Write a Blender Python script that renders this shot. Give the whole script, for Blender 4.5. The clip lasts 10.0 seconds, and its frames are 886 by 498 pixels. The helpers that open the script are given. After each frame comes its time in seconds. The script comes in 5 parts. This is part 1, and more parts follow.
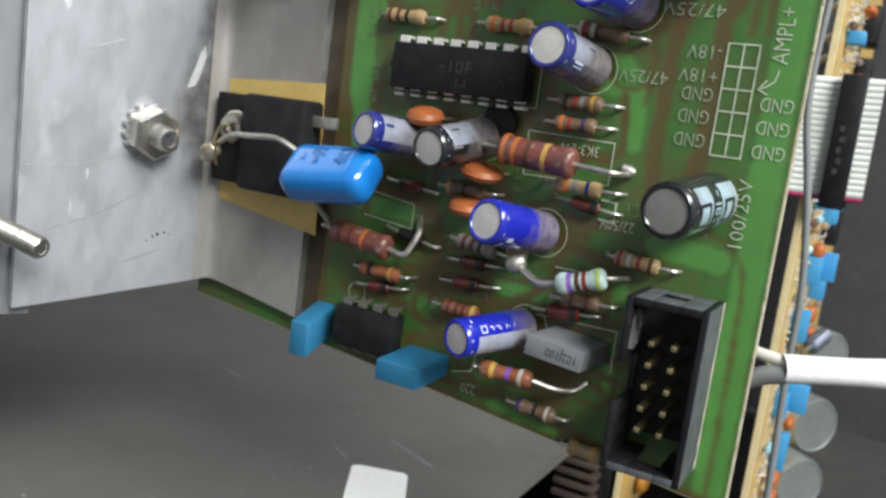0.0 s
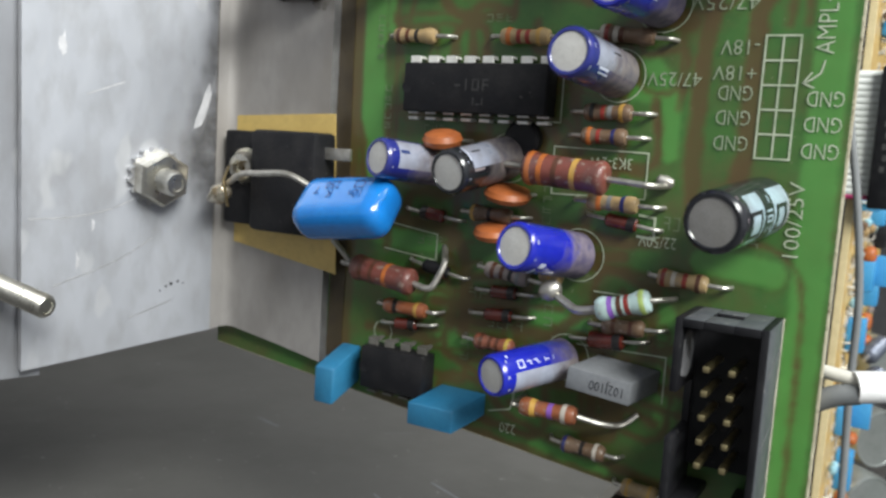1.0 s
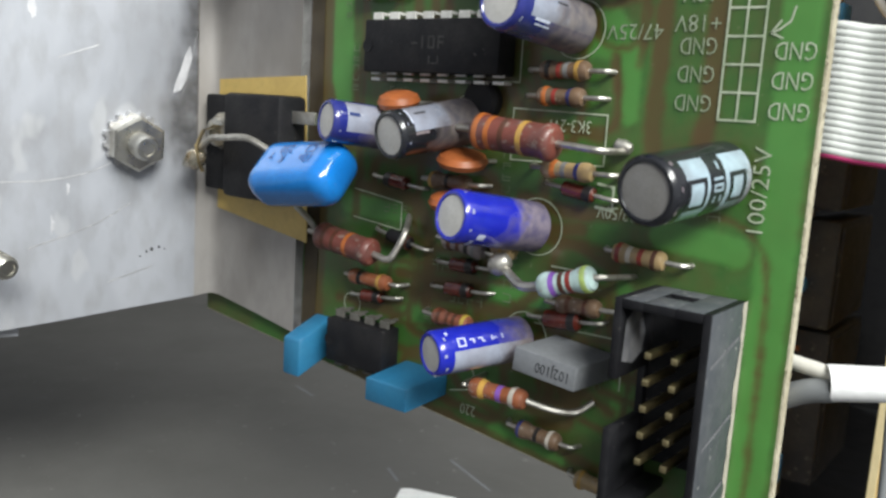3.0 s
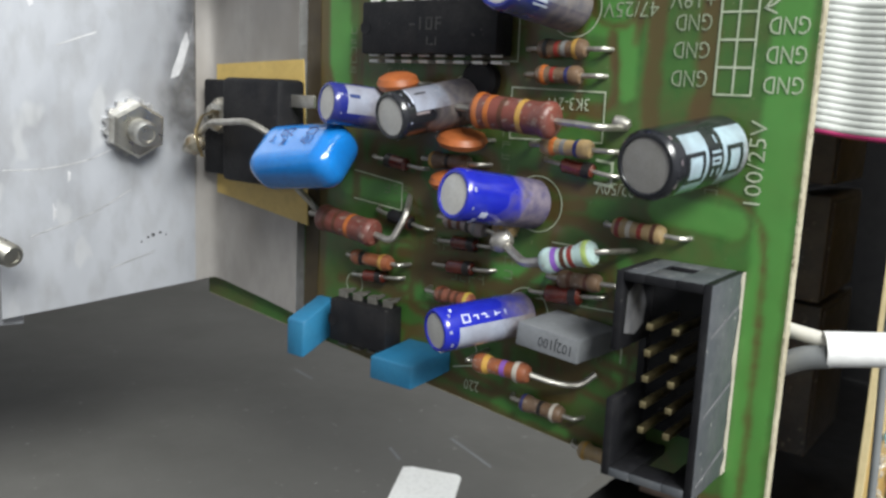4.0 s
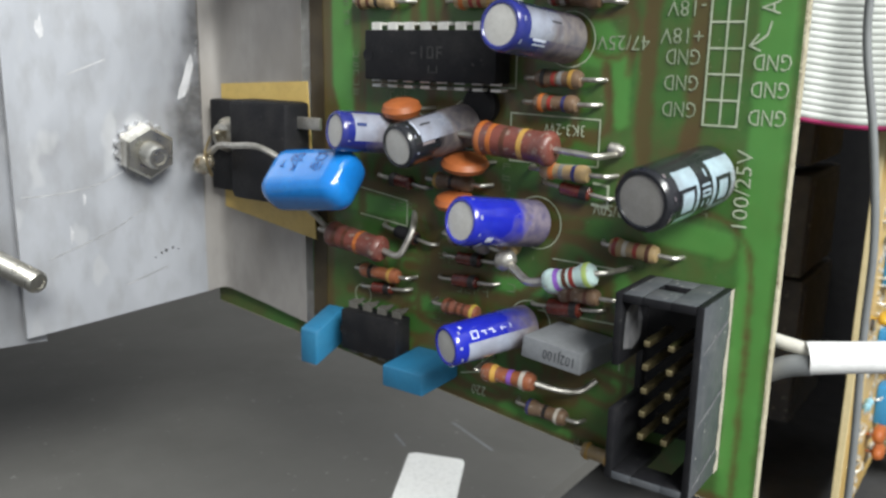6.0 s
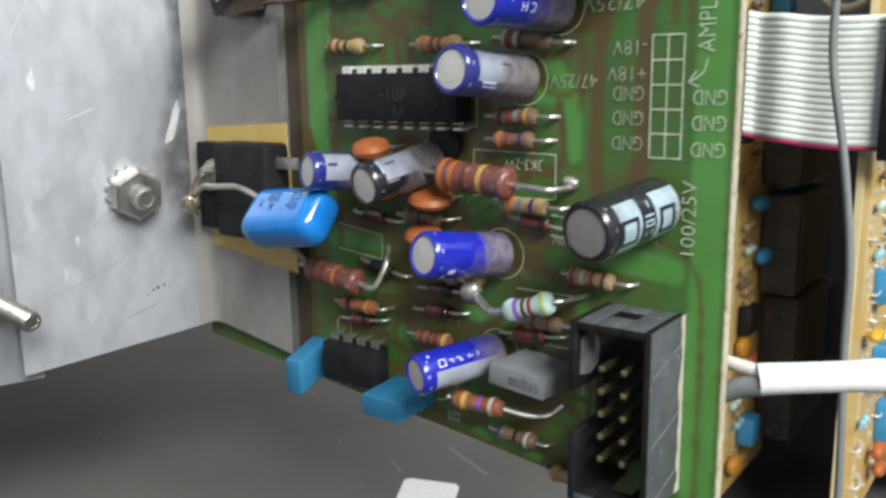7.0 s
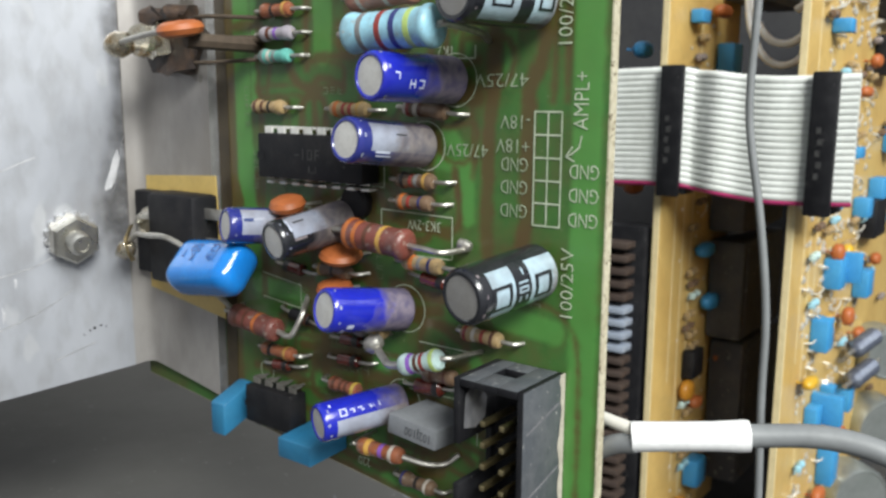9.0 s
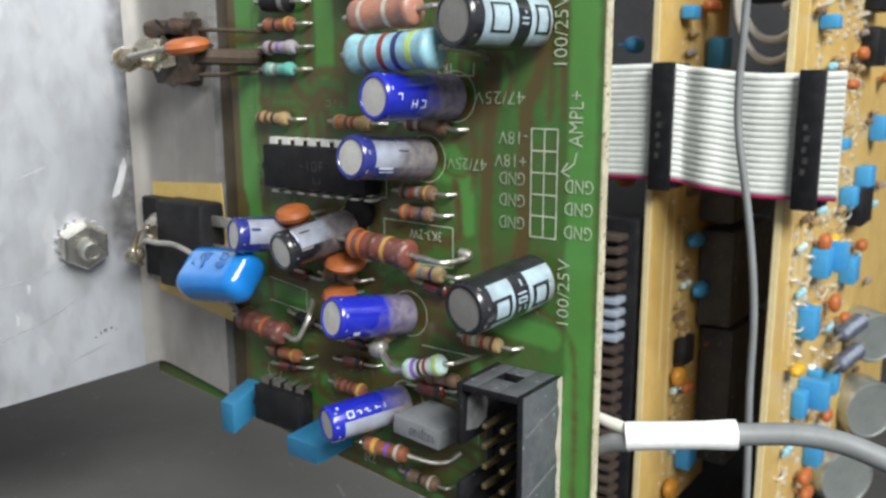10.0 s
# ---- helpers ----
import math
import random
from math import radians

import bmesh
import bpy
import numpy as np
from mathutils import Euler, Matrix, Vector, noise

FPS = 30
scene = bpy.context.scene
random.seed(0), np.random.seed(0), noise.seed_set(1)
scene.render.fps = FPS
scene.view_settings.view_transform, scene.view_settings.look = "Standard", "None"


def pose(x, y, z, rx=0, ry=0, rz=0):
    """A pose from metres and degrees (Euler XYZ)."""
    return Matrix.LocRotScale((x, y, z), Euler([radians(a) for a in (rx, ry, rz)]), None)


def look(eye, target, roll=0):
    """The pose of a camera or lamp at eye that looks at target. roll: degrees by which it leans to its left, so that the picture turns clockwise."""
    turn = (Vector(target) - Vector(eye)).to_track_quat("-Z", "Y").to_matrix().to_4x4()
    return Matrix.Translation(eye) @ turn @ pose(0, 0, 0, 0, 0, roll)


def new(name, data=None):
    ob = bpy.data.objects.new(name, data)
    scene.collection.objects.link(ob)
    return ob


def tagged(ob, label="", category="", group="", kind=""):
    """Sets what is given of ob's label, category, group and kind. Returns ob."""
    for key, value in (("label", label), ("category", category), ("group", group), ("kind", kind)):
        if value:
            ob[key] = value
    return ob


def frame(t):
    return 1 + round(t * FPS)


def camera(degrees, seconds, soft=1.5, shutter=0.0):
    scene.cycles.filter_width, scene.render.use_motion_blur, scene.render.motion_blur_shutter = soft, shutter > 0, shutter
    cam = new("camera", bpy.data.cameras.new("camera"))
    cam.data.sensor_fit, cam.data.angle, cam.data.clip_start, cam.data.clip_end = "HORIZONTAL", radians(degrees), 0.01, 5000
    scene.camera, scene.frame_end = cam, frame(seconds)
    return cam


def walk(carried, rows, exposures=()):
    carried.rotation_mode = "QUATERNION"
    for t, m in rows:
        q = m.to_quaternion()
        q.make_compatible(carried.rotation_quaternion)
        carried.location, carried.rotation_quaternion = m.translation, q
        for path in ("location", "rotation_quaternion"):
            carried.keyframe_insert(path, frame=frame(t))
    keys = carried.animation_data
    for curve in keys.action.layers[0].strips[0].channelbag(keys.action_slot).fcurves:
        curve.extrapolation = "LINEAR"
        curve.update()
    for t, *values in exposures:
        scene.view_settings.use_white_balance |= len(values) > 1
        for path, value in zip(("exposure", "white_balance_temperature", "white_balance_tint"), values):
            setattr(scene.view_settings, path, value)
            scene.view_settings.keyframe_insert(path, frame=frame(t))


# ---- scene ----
# ---- camera ----
cam = camera(55.0, 10.0, soft=2.6, shutter=0.4)
cam.data.dof.use_dof, cam.data.dof.focus_distance, cam.data.dof.aperture_fstop = True, 0.098, 60
PATH = [
    (0, (0.01953, -0.10214, 0.00028), (-0.02554, -0.01418, -0.01499), 7.68),
    (0.5, (0.01811, -0.09958, 0.00088), (-0.02887, -0.01244, -0.01324), 5.50),
    (1, (0.01662, -0.09516, -0.00061), (-0.03223, -0.00876, -0.01279), 3.58),
    (1.5, (0.02827, -0.08872, -0.00153), (-0.03042, -0.00884, -0.01477), 4.09),
    (2, (0.02904, -0.08372, 0.00467), (-0.02944, -0.00468, -0.01357), 3.38),
    (2.5, (0.02918, -0.07905, 0.00035), (-0.03075, -0.00060, -0.01562), 3.59),
    (4, (0.02903, -0.08162, -0.00107), (-0.02955, -0.00259, -0.01898), 2.52),
    (4.5, (0.02863, -0.08230, 0.00042), (-0.02901, -0.00293, -0.01904), 0.99),
    (5, (0.02807, -0.08319, 0.00306), (-0.02936, -0.00392, -0.01742), -0.43),
    (6.5, (0.03120, -0.08774, 0.00743), (-0.02477, -0.00809, -0.01547), 1.60),
    (7, (0.03687, -0.08619, 0.00871), (-0.02197, -0.00779, -0.01109), -0.79),
    (7.5, (0.04869, -0.08269, 0.01605), (-0.01266, -0.00580, -0.00199), -0.04),
    (8, (0.05054, -0.08309, 0.01504), (-0.01045, -0.00527, 0.00004), 0.99),
    (8.5, (0.04953, -0.08279, 0.01293), (-0.01055, -0.00437, -0.00260), 0.75),
    (9, (0.04949, -0.08269, 0.01381), (-0.00983, -0.00403, -0.00334), 0.36),
    (9.5, (0.04895, -0.08524, 0.01543), (-0.00954, -0.00632, -0.00328), 0.15),
    (10, (0.05086, -0.08632, 0.01860), (-0.00746, -0.00754, -0.00123), -0.17),
]
walk(cam, [(t, look(eye, target, roll)) for t, eye, target, roll in PATH])

# ---- light ----
world = bpy.data.worlds.new("room_light")
scene.world = world
world.use_nodes = True
world.node_tree.nodes["Background"].inputs[0].default_value = (0.90, 0.95, 1.0, 1)
world.node_tree.nodes["Background"].inputs[1].default_value = 0.39


def area(name, eye, target, size, watts, colour):
    data = bpy.data.lights.new(name, "AREA")
    data.size, data.energy, data.color = size, watts, colour
    ob = new(name, data)
    ob.matrix_world = look(eye, target)
    return ob


# Unseen main light, its side taken from the shadows' direction.
area("main_light", (0.53, -0.43, 0.46), (-0.04, 0.02, -0.02), 0.24, 7.2, (0.96, 0.98, 0.94))
# Added fill from the right that brightens the rear cards; no window stands there.
area("side_fill", (0.84, -0.24, 0.81), (-0.02, 0.06, -0.02), 0.45, 15.5, (0.97, 0.99, 0.97))
scene.view_settings.exposure = 0.0

# ---- materials ----
MM = 0.001


def material(name, colour, rough=0.5, metal=0.0, second=None, scale=300.0, amount=0.5, bump=0.0, bump_scale=900.0, fine=None,
             stretch=(1, 1, 1), coat=0.0, spots=None, spec=0.5):
    """A surface: base colour, a second colour in patches, fine grain in brightness, spots of a third colour, bump."""
    m = bpy.data.materials.new(name)
    m.use_nodes = True
    n, l = m.node_tree.nodes, m.node_tree.links
    b = n["Principled BSDF"]
    b.inputs["Roughness"].default_value, b.inputs["Metallic"].default_value = rough, metal
    b.inputs["Coat Weight"].default_value, b.inputs["Coat Roughness"].default_value = coat, 0.12
    b.inputs["Specular IOR Level"].default_value = spec
    co, mp = n.new("ShaderNodeTexCoord"), n.new("ShaderNodeMapping")
    mp.inputs["Scale"].default_value = stretch
    l.new(co.outputs["Object"], mp.inputs["Vector"])
    shade = n.new("ShaderNodeRGB")
    shade.outputs[0].default_value = (*colour, 1)
    out = shade.outputs[0]

    def mix(out, other, size, low, high, most, detail=4.0):
        t, r, x = n.new("ShaderNodeTexNoise"), n.new("ShaderNodeMapRange"), n.new("ShaderNodeMix")
        t.inputs["Scale"].default_value, t.inputs["Detail"].default_value = size, detail
        l.new(mp.outputs[0], t.inputs["Vector"])
        r.inputs[1].default_value, r.inputs[2].default_value, r.inputs[4].default_value = low, high, most
        l.new(t.outputs["Fac"], r.inputs[0])
        x.data_type = "RGBA"
        l.new(r.outputs[0], x.inputs[0])
        l.new(out, x.inputs[6])
        x.inputs[7].default_value = (*other, 1)
        return x.outputs[2]

    if second:
        out = mix(out, second, scale, 0.42, 0.66, amount)
    dark = tuple(c * 0.72 for c in colour)
    out = mix(out, fine or dark, scale * 6, 0.45, 0.75, 0.45)
    if spots:
        out = mix(out, spots[0], spots[1], spots[2], spots[2] + 0.06, spots[3], 2.0)
    l.new(out, b.inputs["Base Color"])
    t, r = n.new("ShaderNodeTexNoise"), n.new("ShaderNodeMapRange")
    t.inputs["Scale"].default_value, t.inputs["Detail"].default_value = scale * 2.3, 5
    l.new(mp.outputs[0], t.inputs["Vector"])
    r.inputs[3].default_value, r.inputs[4].default_value = max(rough - 0.12, 0.03), min(rough + 0.18, 1)
    l.new(t.outputs["Fac"], r.inputs[0])
    l.new(r.outputs[0], b.inputs["Roughness"])
    if bump:
        bn, tn = n.new("ShaderNodeBump"), n.new("ShaderNodeTexNoise")
        tn.inputs["Scale"].default_value, tn.inputs["Detail"].default_value = bump_scale, 4
        l.new(mp.outputs[0], tn.inputs["Vector"])
        l.new(tn.outputs["Fac"], bn.inputs["Height"])
        bn.inputs["Strength"].default_value, bn.inputs["Distance"].default_value = bump, 0.0003
        l.new(bn.outputs[0], b.inputs["Normal"])
    return m


DUST = (0.30, 0.25, 0.21)
M = {}
M["mask"] = material("green solder mask", (0.05, 0.135, 0.028), 0.36, second=(0.080, 0.072, 0.024), scale=110, amount=0.8, bump=0.06, fine=(0.02, 0.11, 0.02), coat=0.25, spots=((0.25, 0.24, 0.16), 1500, 0.72, 0.5))
M["track"] = material("brown mask over bare laminate", (0.078, 0.062, 0.022), 0.38, second=(0.055, 0.085, 0.022), scale=150, amount=0.75, coat=0.2, bump=0.05)
M["silk"] = material("silkscreen ink", (0.46, 0.51, 0.39), 0.7, second=(0.24, 0.32, 0.19), scale=700, amount=0.7)
M["silk_faint"] = material("faded silkscreen ink", (0.30, 0.35, 0.25), 0.7, second=(0.15, 0.20, 0.11), scale=700, amount=0.8)
M["silk_worn"] = material("worn silkscreen ink", (0.20, 0.25, 0.15), 0.7, second=(0.09, 0.13, 0.06), scale=700, amount=0.9)
M["fibre"] = material("cut fibreglass edge", (0.50, 0.46, 0.34), 0.85, second=(0.30, 0.25, 0.16), scale=500, amount=0.6, bump=0.9, bump_scale=1600, spots=((0.12, 0.09, 0.05), 1300, 0.62, 0.8))
M["alu"] = material("smudged aluminium sheet", (0.42, 0.432, 0.468), 0.46, 0.5, second=(0.22, 0.222, 0.236), scale=62, amount=0.7, bump=0.4, bump_scale=150, stretch=(1, 1, 0.5), spots=((0.50, 0.505, 0.52), 230, 0.62, 0.5), fine=(0.25, 0.245, 0.245))
# Same sheet as alu; the flange's light and shade are put into this colour.
M["alu_flange_lit"] = material("warm aluminium with flange lighting in its tone", (0.37, 0.35, 0.335), 0.55, 0.5, second=(0.24, 0.22, 0.20), scale=90, amount=0.8, bump=0.25, bump_scale=200, stretch=(1, 1, 0.5))
M["alu_edge"] = material("sawn aluminium edge", (0.62, 0.62, 0.63), 0.5, 1.0, second=(0.35, 0.35, 0.36), scale=300, bump=0.4)
M["scuff"] = material("freshly scraped aluminium", (0.62, 0.62, 0.64), 0.5, 0.5, second=(0.46, 0.46, 0.48), scale=500, amount=0.9)
M["nickel"] = material("nickel plated steel", (0.66, 0.64, 0.58), 0.28, 1.0, second=(0.45, 0.42, 0.36), scale=350, amount=0.5, bump=0.15)
M["tin"] = material("tinned wire", (0.56, 0.54, 0.50), 0.42, 0.9, second=(0.30, 0.27, 0.23), scale=900, amount=0.6, bump=0.2)
# Whitened copy of tin: the legs' bright lighting is painted in.
M["leg"] = material("tinned chip leg with its light in the colour", (0.80, 0.79, 0.76), 0.42, 0.25, second=(0.62, 0.60, 0.55), scale=900, amount=0.6, bump=0.15)
M["dark_leg"] = material("dark grey chip leg", (0.20, 0.19, 0.17), 0.6, 0.5, second=(0.12, 0.115, 0.10), scale=900)
M["gap_shade"] = material("dark brown shadow tone of the bracket gap", (0.034, 0.024, 0.012), 0.5, second=(0.060, 0.043, 0.019), scale=200, amount=0.8, bump=0.15)
M["char"] = material("scorched brown flux", (0.026, 0.018, 0.015), 0.5, second=(0.085, 0.048, 0.028), scale=420, amount=0.75, bump=0.9, bump_scale=700, spots=((0.30, 0.26, 0.19), 900, 0.70, 0.6))
M["flux"] = material("yellowed solder with flux", (0.60, 0.56, 0.46), 0.22, 0.85, second=(0.26, 0.15, 0.04), scale=420, amount=0.9, coat=0.5, bump=0.35)
M["coil"] = material("dark blue lacquered winding", (0.10, 0.115, 0.16), 0.3, 0.4, second=(0.20, 0.22, 0.26), scale=500, coat=0.3)
M["solder"] = material("dull bright solder", (0.78, 0.75, 0.68), 0.3, 0.5, second=(0.55, 0.48, 0.36), scale=500)
M["brass"] = material("tarnished brass", (0.56, 0.44, 0.24), 0.35, 0.9, second=(0.34, 0.27, 0.16), scale=500, amount=0.7, bump=0.15)
M["gold"] = material("dull gold pin", (0.62, 0.52, 0.28), 0.35, 1.0, second=(0.25, 0.2, 0.12), scale=800)
M["mica"] = material("yellow insulating sheet", (0.56, 0.40, 0.13), 0.5, second=(0.42, 0.29, 0.09), scale=200, bump=0.1)
M["epoxy"] = material("black moulded epoxy", (0.010, 0.010, 0.012), 0.5, second=(0.022, 0.021, 0.022), scale=300, amount=0.7, spec=0.22, bump=0.18, bump_scale=2500, spots=((0.10, 0.095, 0.09), 1600, 0.7, 0.5))
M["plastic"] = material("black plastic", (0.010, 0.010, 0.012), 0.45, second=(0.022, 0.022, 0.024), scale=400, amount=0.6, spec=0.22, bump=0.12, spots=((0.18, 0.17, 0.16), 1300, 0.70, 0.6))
# Lighter copy of plastic: side light put into the colour, plus dust specks.
M["plastic_side_lit"] = material("grey-black plastic with side light and dust in its tone", (0.070, 0.076, 0.086), 0.45, second=(0.115, 0.118, 0.125), scale=350, amount=0.6, spec=0.4, bump=0.2, spots=((0.42, 0.41, 0.39), 1300, 0.675, 0.75))
M["scuff_and_light"] = material("thin grey tone for scuffs and painted light", (0.16, 0.16, 0.17), 0.8, second=(0.08, 0.08, 0.09), scale=500, amount=0.9, bump=0.2)
M["tan_dust"] = material("packed tan dust", (0.42, 0.38, 0.32), 0.9, second=(0.28, 0.25, 0.2), scale=600, bump=0.5)
M["blue_box"] = material("light blue cast resin", (0.022, 0.165, 0.32), 0.42, second=(0.032, 0.18, 0.31), scale=250, amount=0.5, bump=0.06)
# Brighter copy of blue_box: sunlight on the rear parts is in the colour.
M["blue_far_lit"] = material("blue resin brightened as sunlit", (0.045, 0.27, 0.56), 0.4, second=(0.06, 0.30, 0.55), scale=250)
M["blue_dip"] = material("glossy blue dipped coating", (0.010, 0.19, 0.58), 0.14, second=(0.006, 0.12, 0.44), scale=250, amount=0.4, coat=0.6, bump=0.05, bump_scale=500)
M["orange"] = material("orange ceramic coating", (0.43, 0.125, 0.036), 0.42, second=(0.29, 0.08, 0.025), scale=400, amount=0.6, bump=0.15)
M["grey_box"] = material("grey moulded case", (0.22, 0.23, 0.245), 0.55, second=(0.16, 0.165, 0.175), scale=300, bump=0.08)
M["ink"] = material("black ink", (0.02, 0.02, 0.025), 0.6)
M["navy_ink"] = material("dark blue ink", (0.01, 0.03, 0.14), 0.6)
M["pale_ink"] = material("pale worn ink", (0.036, 0.036, 0.036), 0.7, second=(0.02, 0.02, 0.02), scale=900, amount=0.9)
M["white_ink"] = material("white ink", (0.62, 0.66, 0.80), 0.6)
M["sleeve_blue"] = material("glossy blue heat-shrink", (0.012, 0.018, 0.36), 0.2, second=(0.016, 0.03, 0.42), scale=200, coat=0.5)
M["sleeve_navy"] = material("navy heat-shrink", (0.016, 0.024, 0.20), 0.25, second=(0.06, 0.06, 0.16), scale=300, coat=0.4)
M["sleeve_pale"] = material("pale lavender-grey stripe with dust", (0.33, 0.355, 0.44), 0.32, second=(0.20, 0.185, 0.20), scale=260, amount=0.8, coat=0.2)
M["sleeve_white"] = material("pale blue-white heat-shrink", (0.36, 0.47, 0.54), 0.3, second=(0.22, 0.25, 0.28), scale=330, amount=0.7, coat=0.4, spots=((0.16, 0.15, 0.14), 900, 0.66, 0.5))
M["sleeve_black"] = material("black heat-shrink", (0.012, 0.013, 0.017), 0.28, second=(0.03, 0.03, 0.035), scale=300, coat=0.4)
M["dusty"] = material("dust on a sleeve", (0.24, 0.20, 0.20), 0.85, second=(0.15, 0.12, 0.14), scale=600, amount=0.8, bump=0.5, bump_scale=1500)
M["cap_top"] = material("matt aluminium can top", (0.60, 0.59, 0.57), 0.55, 0.35, second=(0.48, 0.46, 0.43), scale=500, bump=0.15)
M["cap_top_grey"] = material("dull grey can top", (0.30, 0.29, 0.28), 0.6, 0.3, second=(0.24, 0.23, 0.21), scale=500, bump=0.15)
M["grey_wire"] = material("grey cable jacket", (0.20, 0.21, 0.215), 0.45, second=(0.15, 0.155, 0.16), scale=150, bump=0.05)
M["white_sleeve"] = material("white heat-shrink", (0.80, 0.80, 0.80), 0.35, second=(0.70, 0.71, 0.71), scale=150, coat=0.2)
M["ivory_wire"] = material("ivory wire jacket", (0.62, 0.60, 0.54), 0.45, second=(0.5, 0.48, 0.42), scale=200)
M["ribbon"] = material("pale grey ribbon insulation", (0.70, 0.72, 0.69), 0.4, second=(0.54, 0.56, 0.52), scale=120)
M["ribbon_red"] = material("magenta marked ribbon conductor", (0.48, 0.04, 0.16), 0.4)
M["brown_sleeve"] = material("dusty brown sleeving", (0.06, 0.042, 0.028), 0.75, second=(0.11, 0.08, 0.055), scale=500, bump=0.3)
M["grease"] = material("dried brown grease", (0.17, 0.15, 0.125), 0.6, 0.5, second=(0.42, 0.40, 0.38), scale=330, amount=1.0, bump=0.3)
M["phenolic"] = material("tan phenolic laminate", (0.60, 0.41, 0.14), 0.42, second=(0.50, 0.32, 0.10), scale=90, amount=0.7, coat=0.15, bump=0.06)
M["phenolic_edge"] = material("pale cut laminate edge", (0.70, 0.58, 0.33), 0.7, second=(0.58, 0.46, 0.24), scale=300)
M["steel"] = material("dark grey painted steel", (0.122, 0.119, 0.112), 0.5, second=(0.100, 0.098, 0.091), scale=35, amount=0.8, bump=0.2, bump_scale=500, spots=((0.32, 0.32, 0.31), 520, 0.71, 0.55), fine=(0.13, 0.127, 0.12))
M["dark"] = material("black painted steel", (0.05, 0.05, 0.053), 0.7, second=(0.068, 0.066, 0.064), scale=90, spec=0.3)
M["black"] = material("matt black paint", (0.05, 0.05, 0.054), 0.8, second=(0.065, 0.065, 0.065), scale=60, spec=0.2)
M["module"] = material("dusty black module case", (0.075, 0.077, 0.085), 0.5, second=(0.11, 0.11, 0.11), scale=160, amount=0.8, bump=0.1, spots=((0.30, 0.29, 0.27), 700, 0.66, 0.6))
M["paper"] = material("white label paper", (0.88, 0.88, 0.87), 0.7, second=(0.83, 0.83, 0.81), scale=200)
M["fin"] = material("anodised comb fin", (0.07, 0.05, 0.042), 0.5, 0.3, second=(0.10, 0.075, 0.06), scale=300)
# Light on part of the stack, painted as a brighter fin colour.
M["fin_lit"] = material("comb fin in a lit tone", (0.42, 0.48, 0.58), 0.4, 0.4, second=(0.34, 0.38, 0.46), scale=300)
M["glass_red"] = material("red-brown glass diode", (0.115, 0.020, 0.013), 0.2, second=(0.06, 0.015, 0.011), scale=700, coat=0.5)
M["silver_can"] = material("silver plastic-sleeved can", (0.42, 0.45, 0.44), 0.32, 0.7, second=(0.28, 0.32, 0.30), scale=120)
M["yellow_dip"] = material("yellow dipped coating", (0.62, 0.38, 0.03), 0.35, second=(0.52, 0.28, 0.02), scale=300, coat=0.3)
M["amber_dip"] = material("amber dipped coating", (0.46, 0.20, 0.02), 0.4, second=(0.36, 0.15, 0.02), scale=300, coat=0.2)
M["red_dip"] = material("red plastic", (0.50, 0.03, 0.03), 0.35, coat=0.3)
BODY = {"tan": (0.36, 0.25, 0.12), "dull": (0.15, 0.092, 0.055), "grey": (0.25, 0.21, 0.20), "rust": (0.24, 0.075, 0.04), "brown": (0.165, 0.046, 0.034),
        "pale": (0.52, 0.68, 0.66), "sky": (0.30, 0.56, 0.68), "teal": (0.12, 0.42, 0.36), "orange": (0.27, 0.085, 0.035), "mauve": (0.34, 0.31, 0.35), "flesh": (0.40, 0.18, 0.13)}
for key, c in BODY.items():
    M["r_" + key] = material(key + " lacquered resistor body", c, 0.4, second=tuple(0.35 * v + 0.05 for v in c), scale=420, amount=0.75, coat=0.12, bump=0.25, spots=(DUST, 1400, 0.62, 0.5))
BAND = {"k": (0.012, 0.010, 0.010), "n": (0.09, 0.028, 0.012), "r": (0.27, 0.03, 0.022), "o": (0.46, 0.13, 0.025), "y": (0.50, 0.36, 0.06), "b": (0.022, 0.03, 0.16),
        "v": (0.22, 0.09, 0.42), "g": (0.20, 0.20, 0.20), "w": (0.52, 0.48, 0.42), "d": (0.50, 0.29, 0.06), "e": (0.42, 0.55, 0.16)}
for key, c in BAND.items():
    M["band_" + key] = material("painted band " + key, c, 0.4, second=tuple(0.55 * v + 0.03 for v in c), scale=700, amount=0.7, coat=0.12)


# ---- shape helpers (millimetres) ----
def mat_mm(m):
    m = m.copy()
    m.translation = m.translation * MM
    return m


def thing(name, m, label, category, group="", kind=""):
    ob = new(name)
    ob.empty_display_size = 0.002
    ob.matrix_world = mat_mm(m)
    return tagged(ob, label, category, group, kind)


def part(name, bm, material, parent=None, label="", smooth=True):
    """Links a bmesh, given in millimetres in its parent's frame, as one mesh object."""
    bmesh.ops.scale(bm, vec=(MM, MM, MM), verts=bm.verts)
    bmesh.ops.recalc_face_normals(bm, faces=bm.faces)
    me = bpy.data.meshes.new(name)
    for f in bm.faces:
        f.smooth = smooth
    bm.to_mesh(me)
    bm.free()
    for m in material if isinstance(material, (list, tuple)) else [material]:
        me.materials.append(m)
    if smooth:
        me.set_sharp_from_angle(angle=radians(38))
    ob = new(name, me)
    if parent:
        ob.parent = parent
    return tagged(ob, label)


def solo(name, bm, material, m, label, category, group="", kind="", smooth=True):
    ob = part(name, bm, material, None, "", smooth)
    ob.matrix_world = mat_mm(m)
    return tagged(ob, label, category, group, kind)


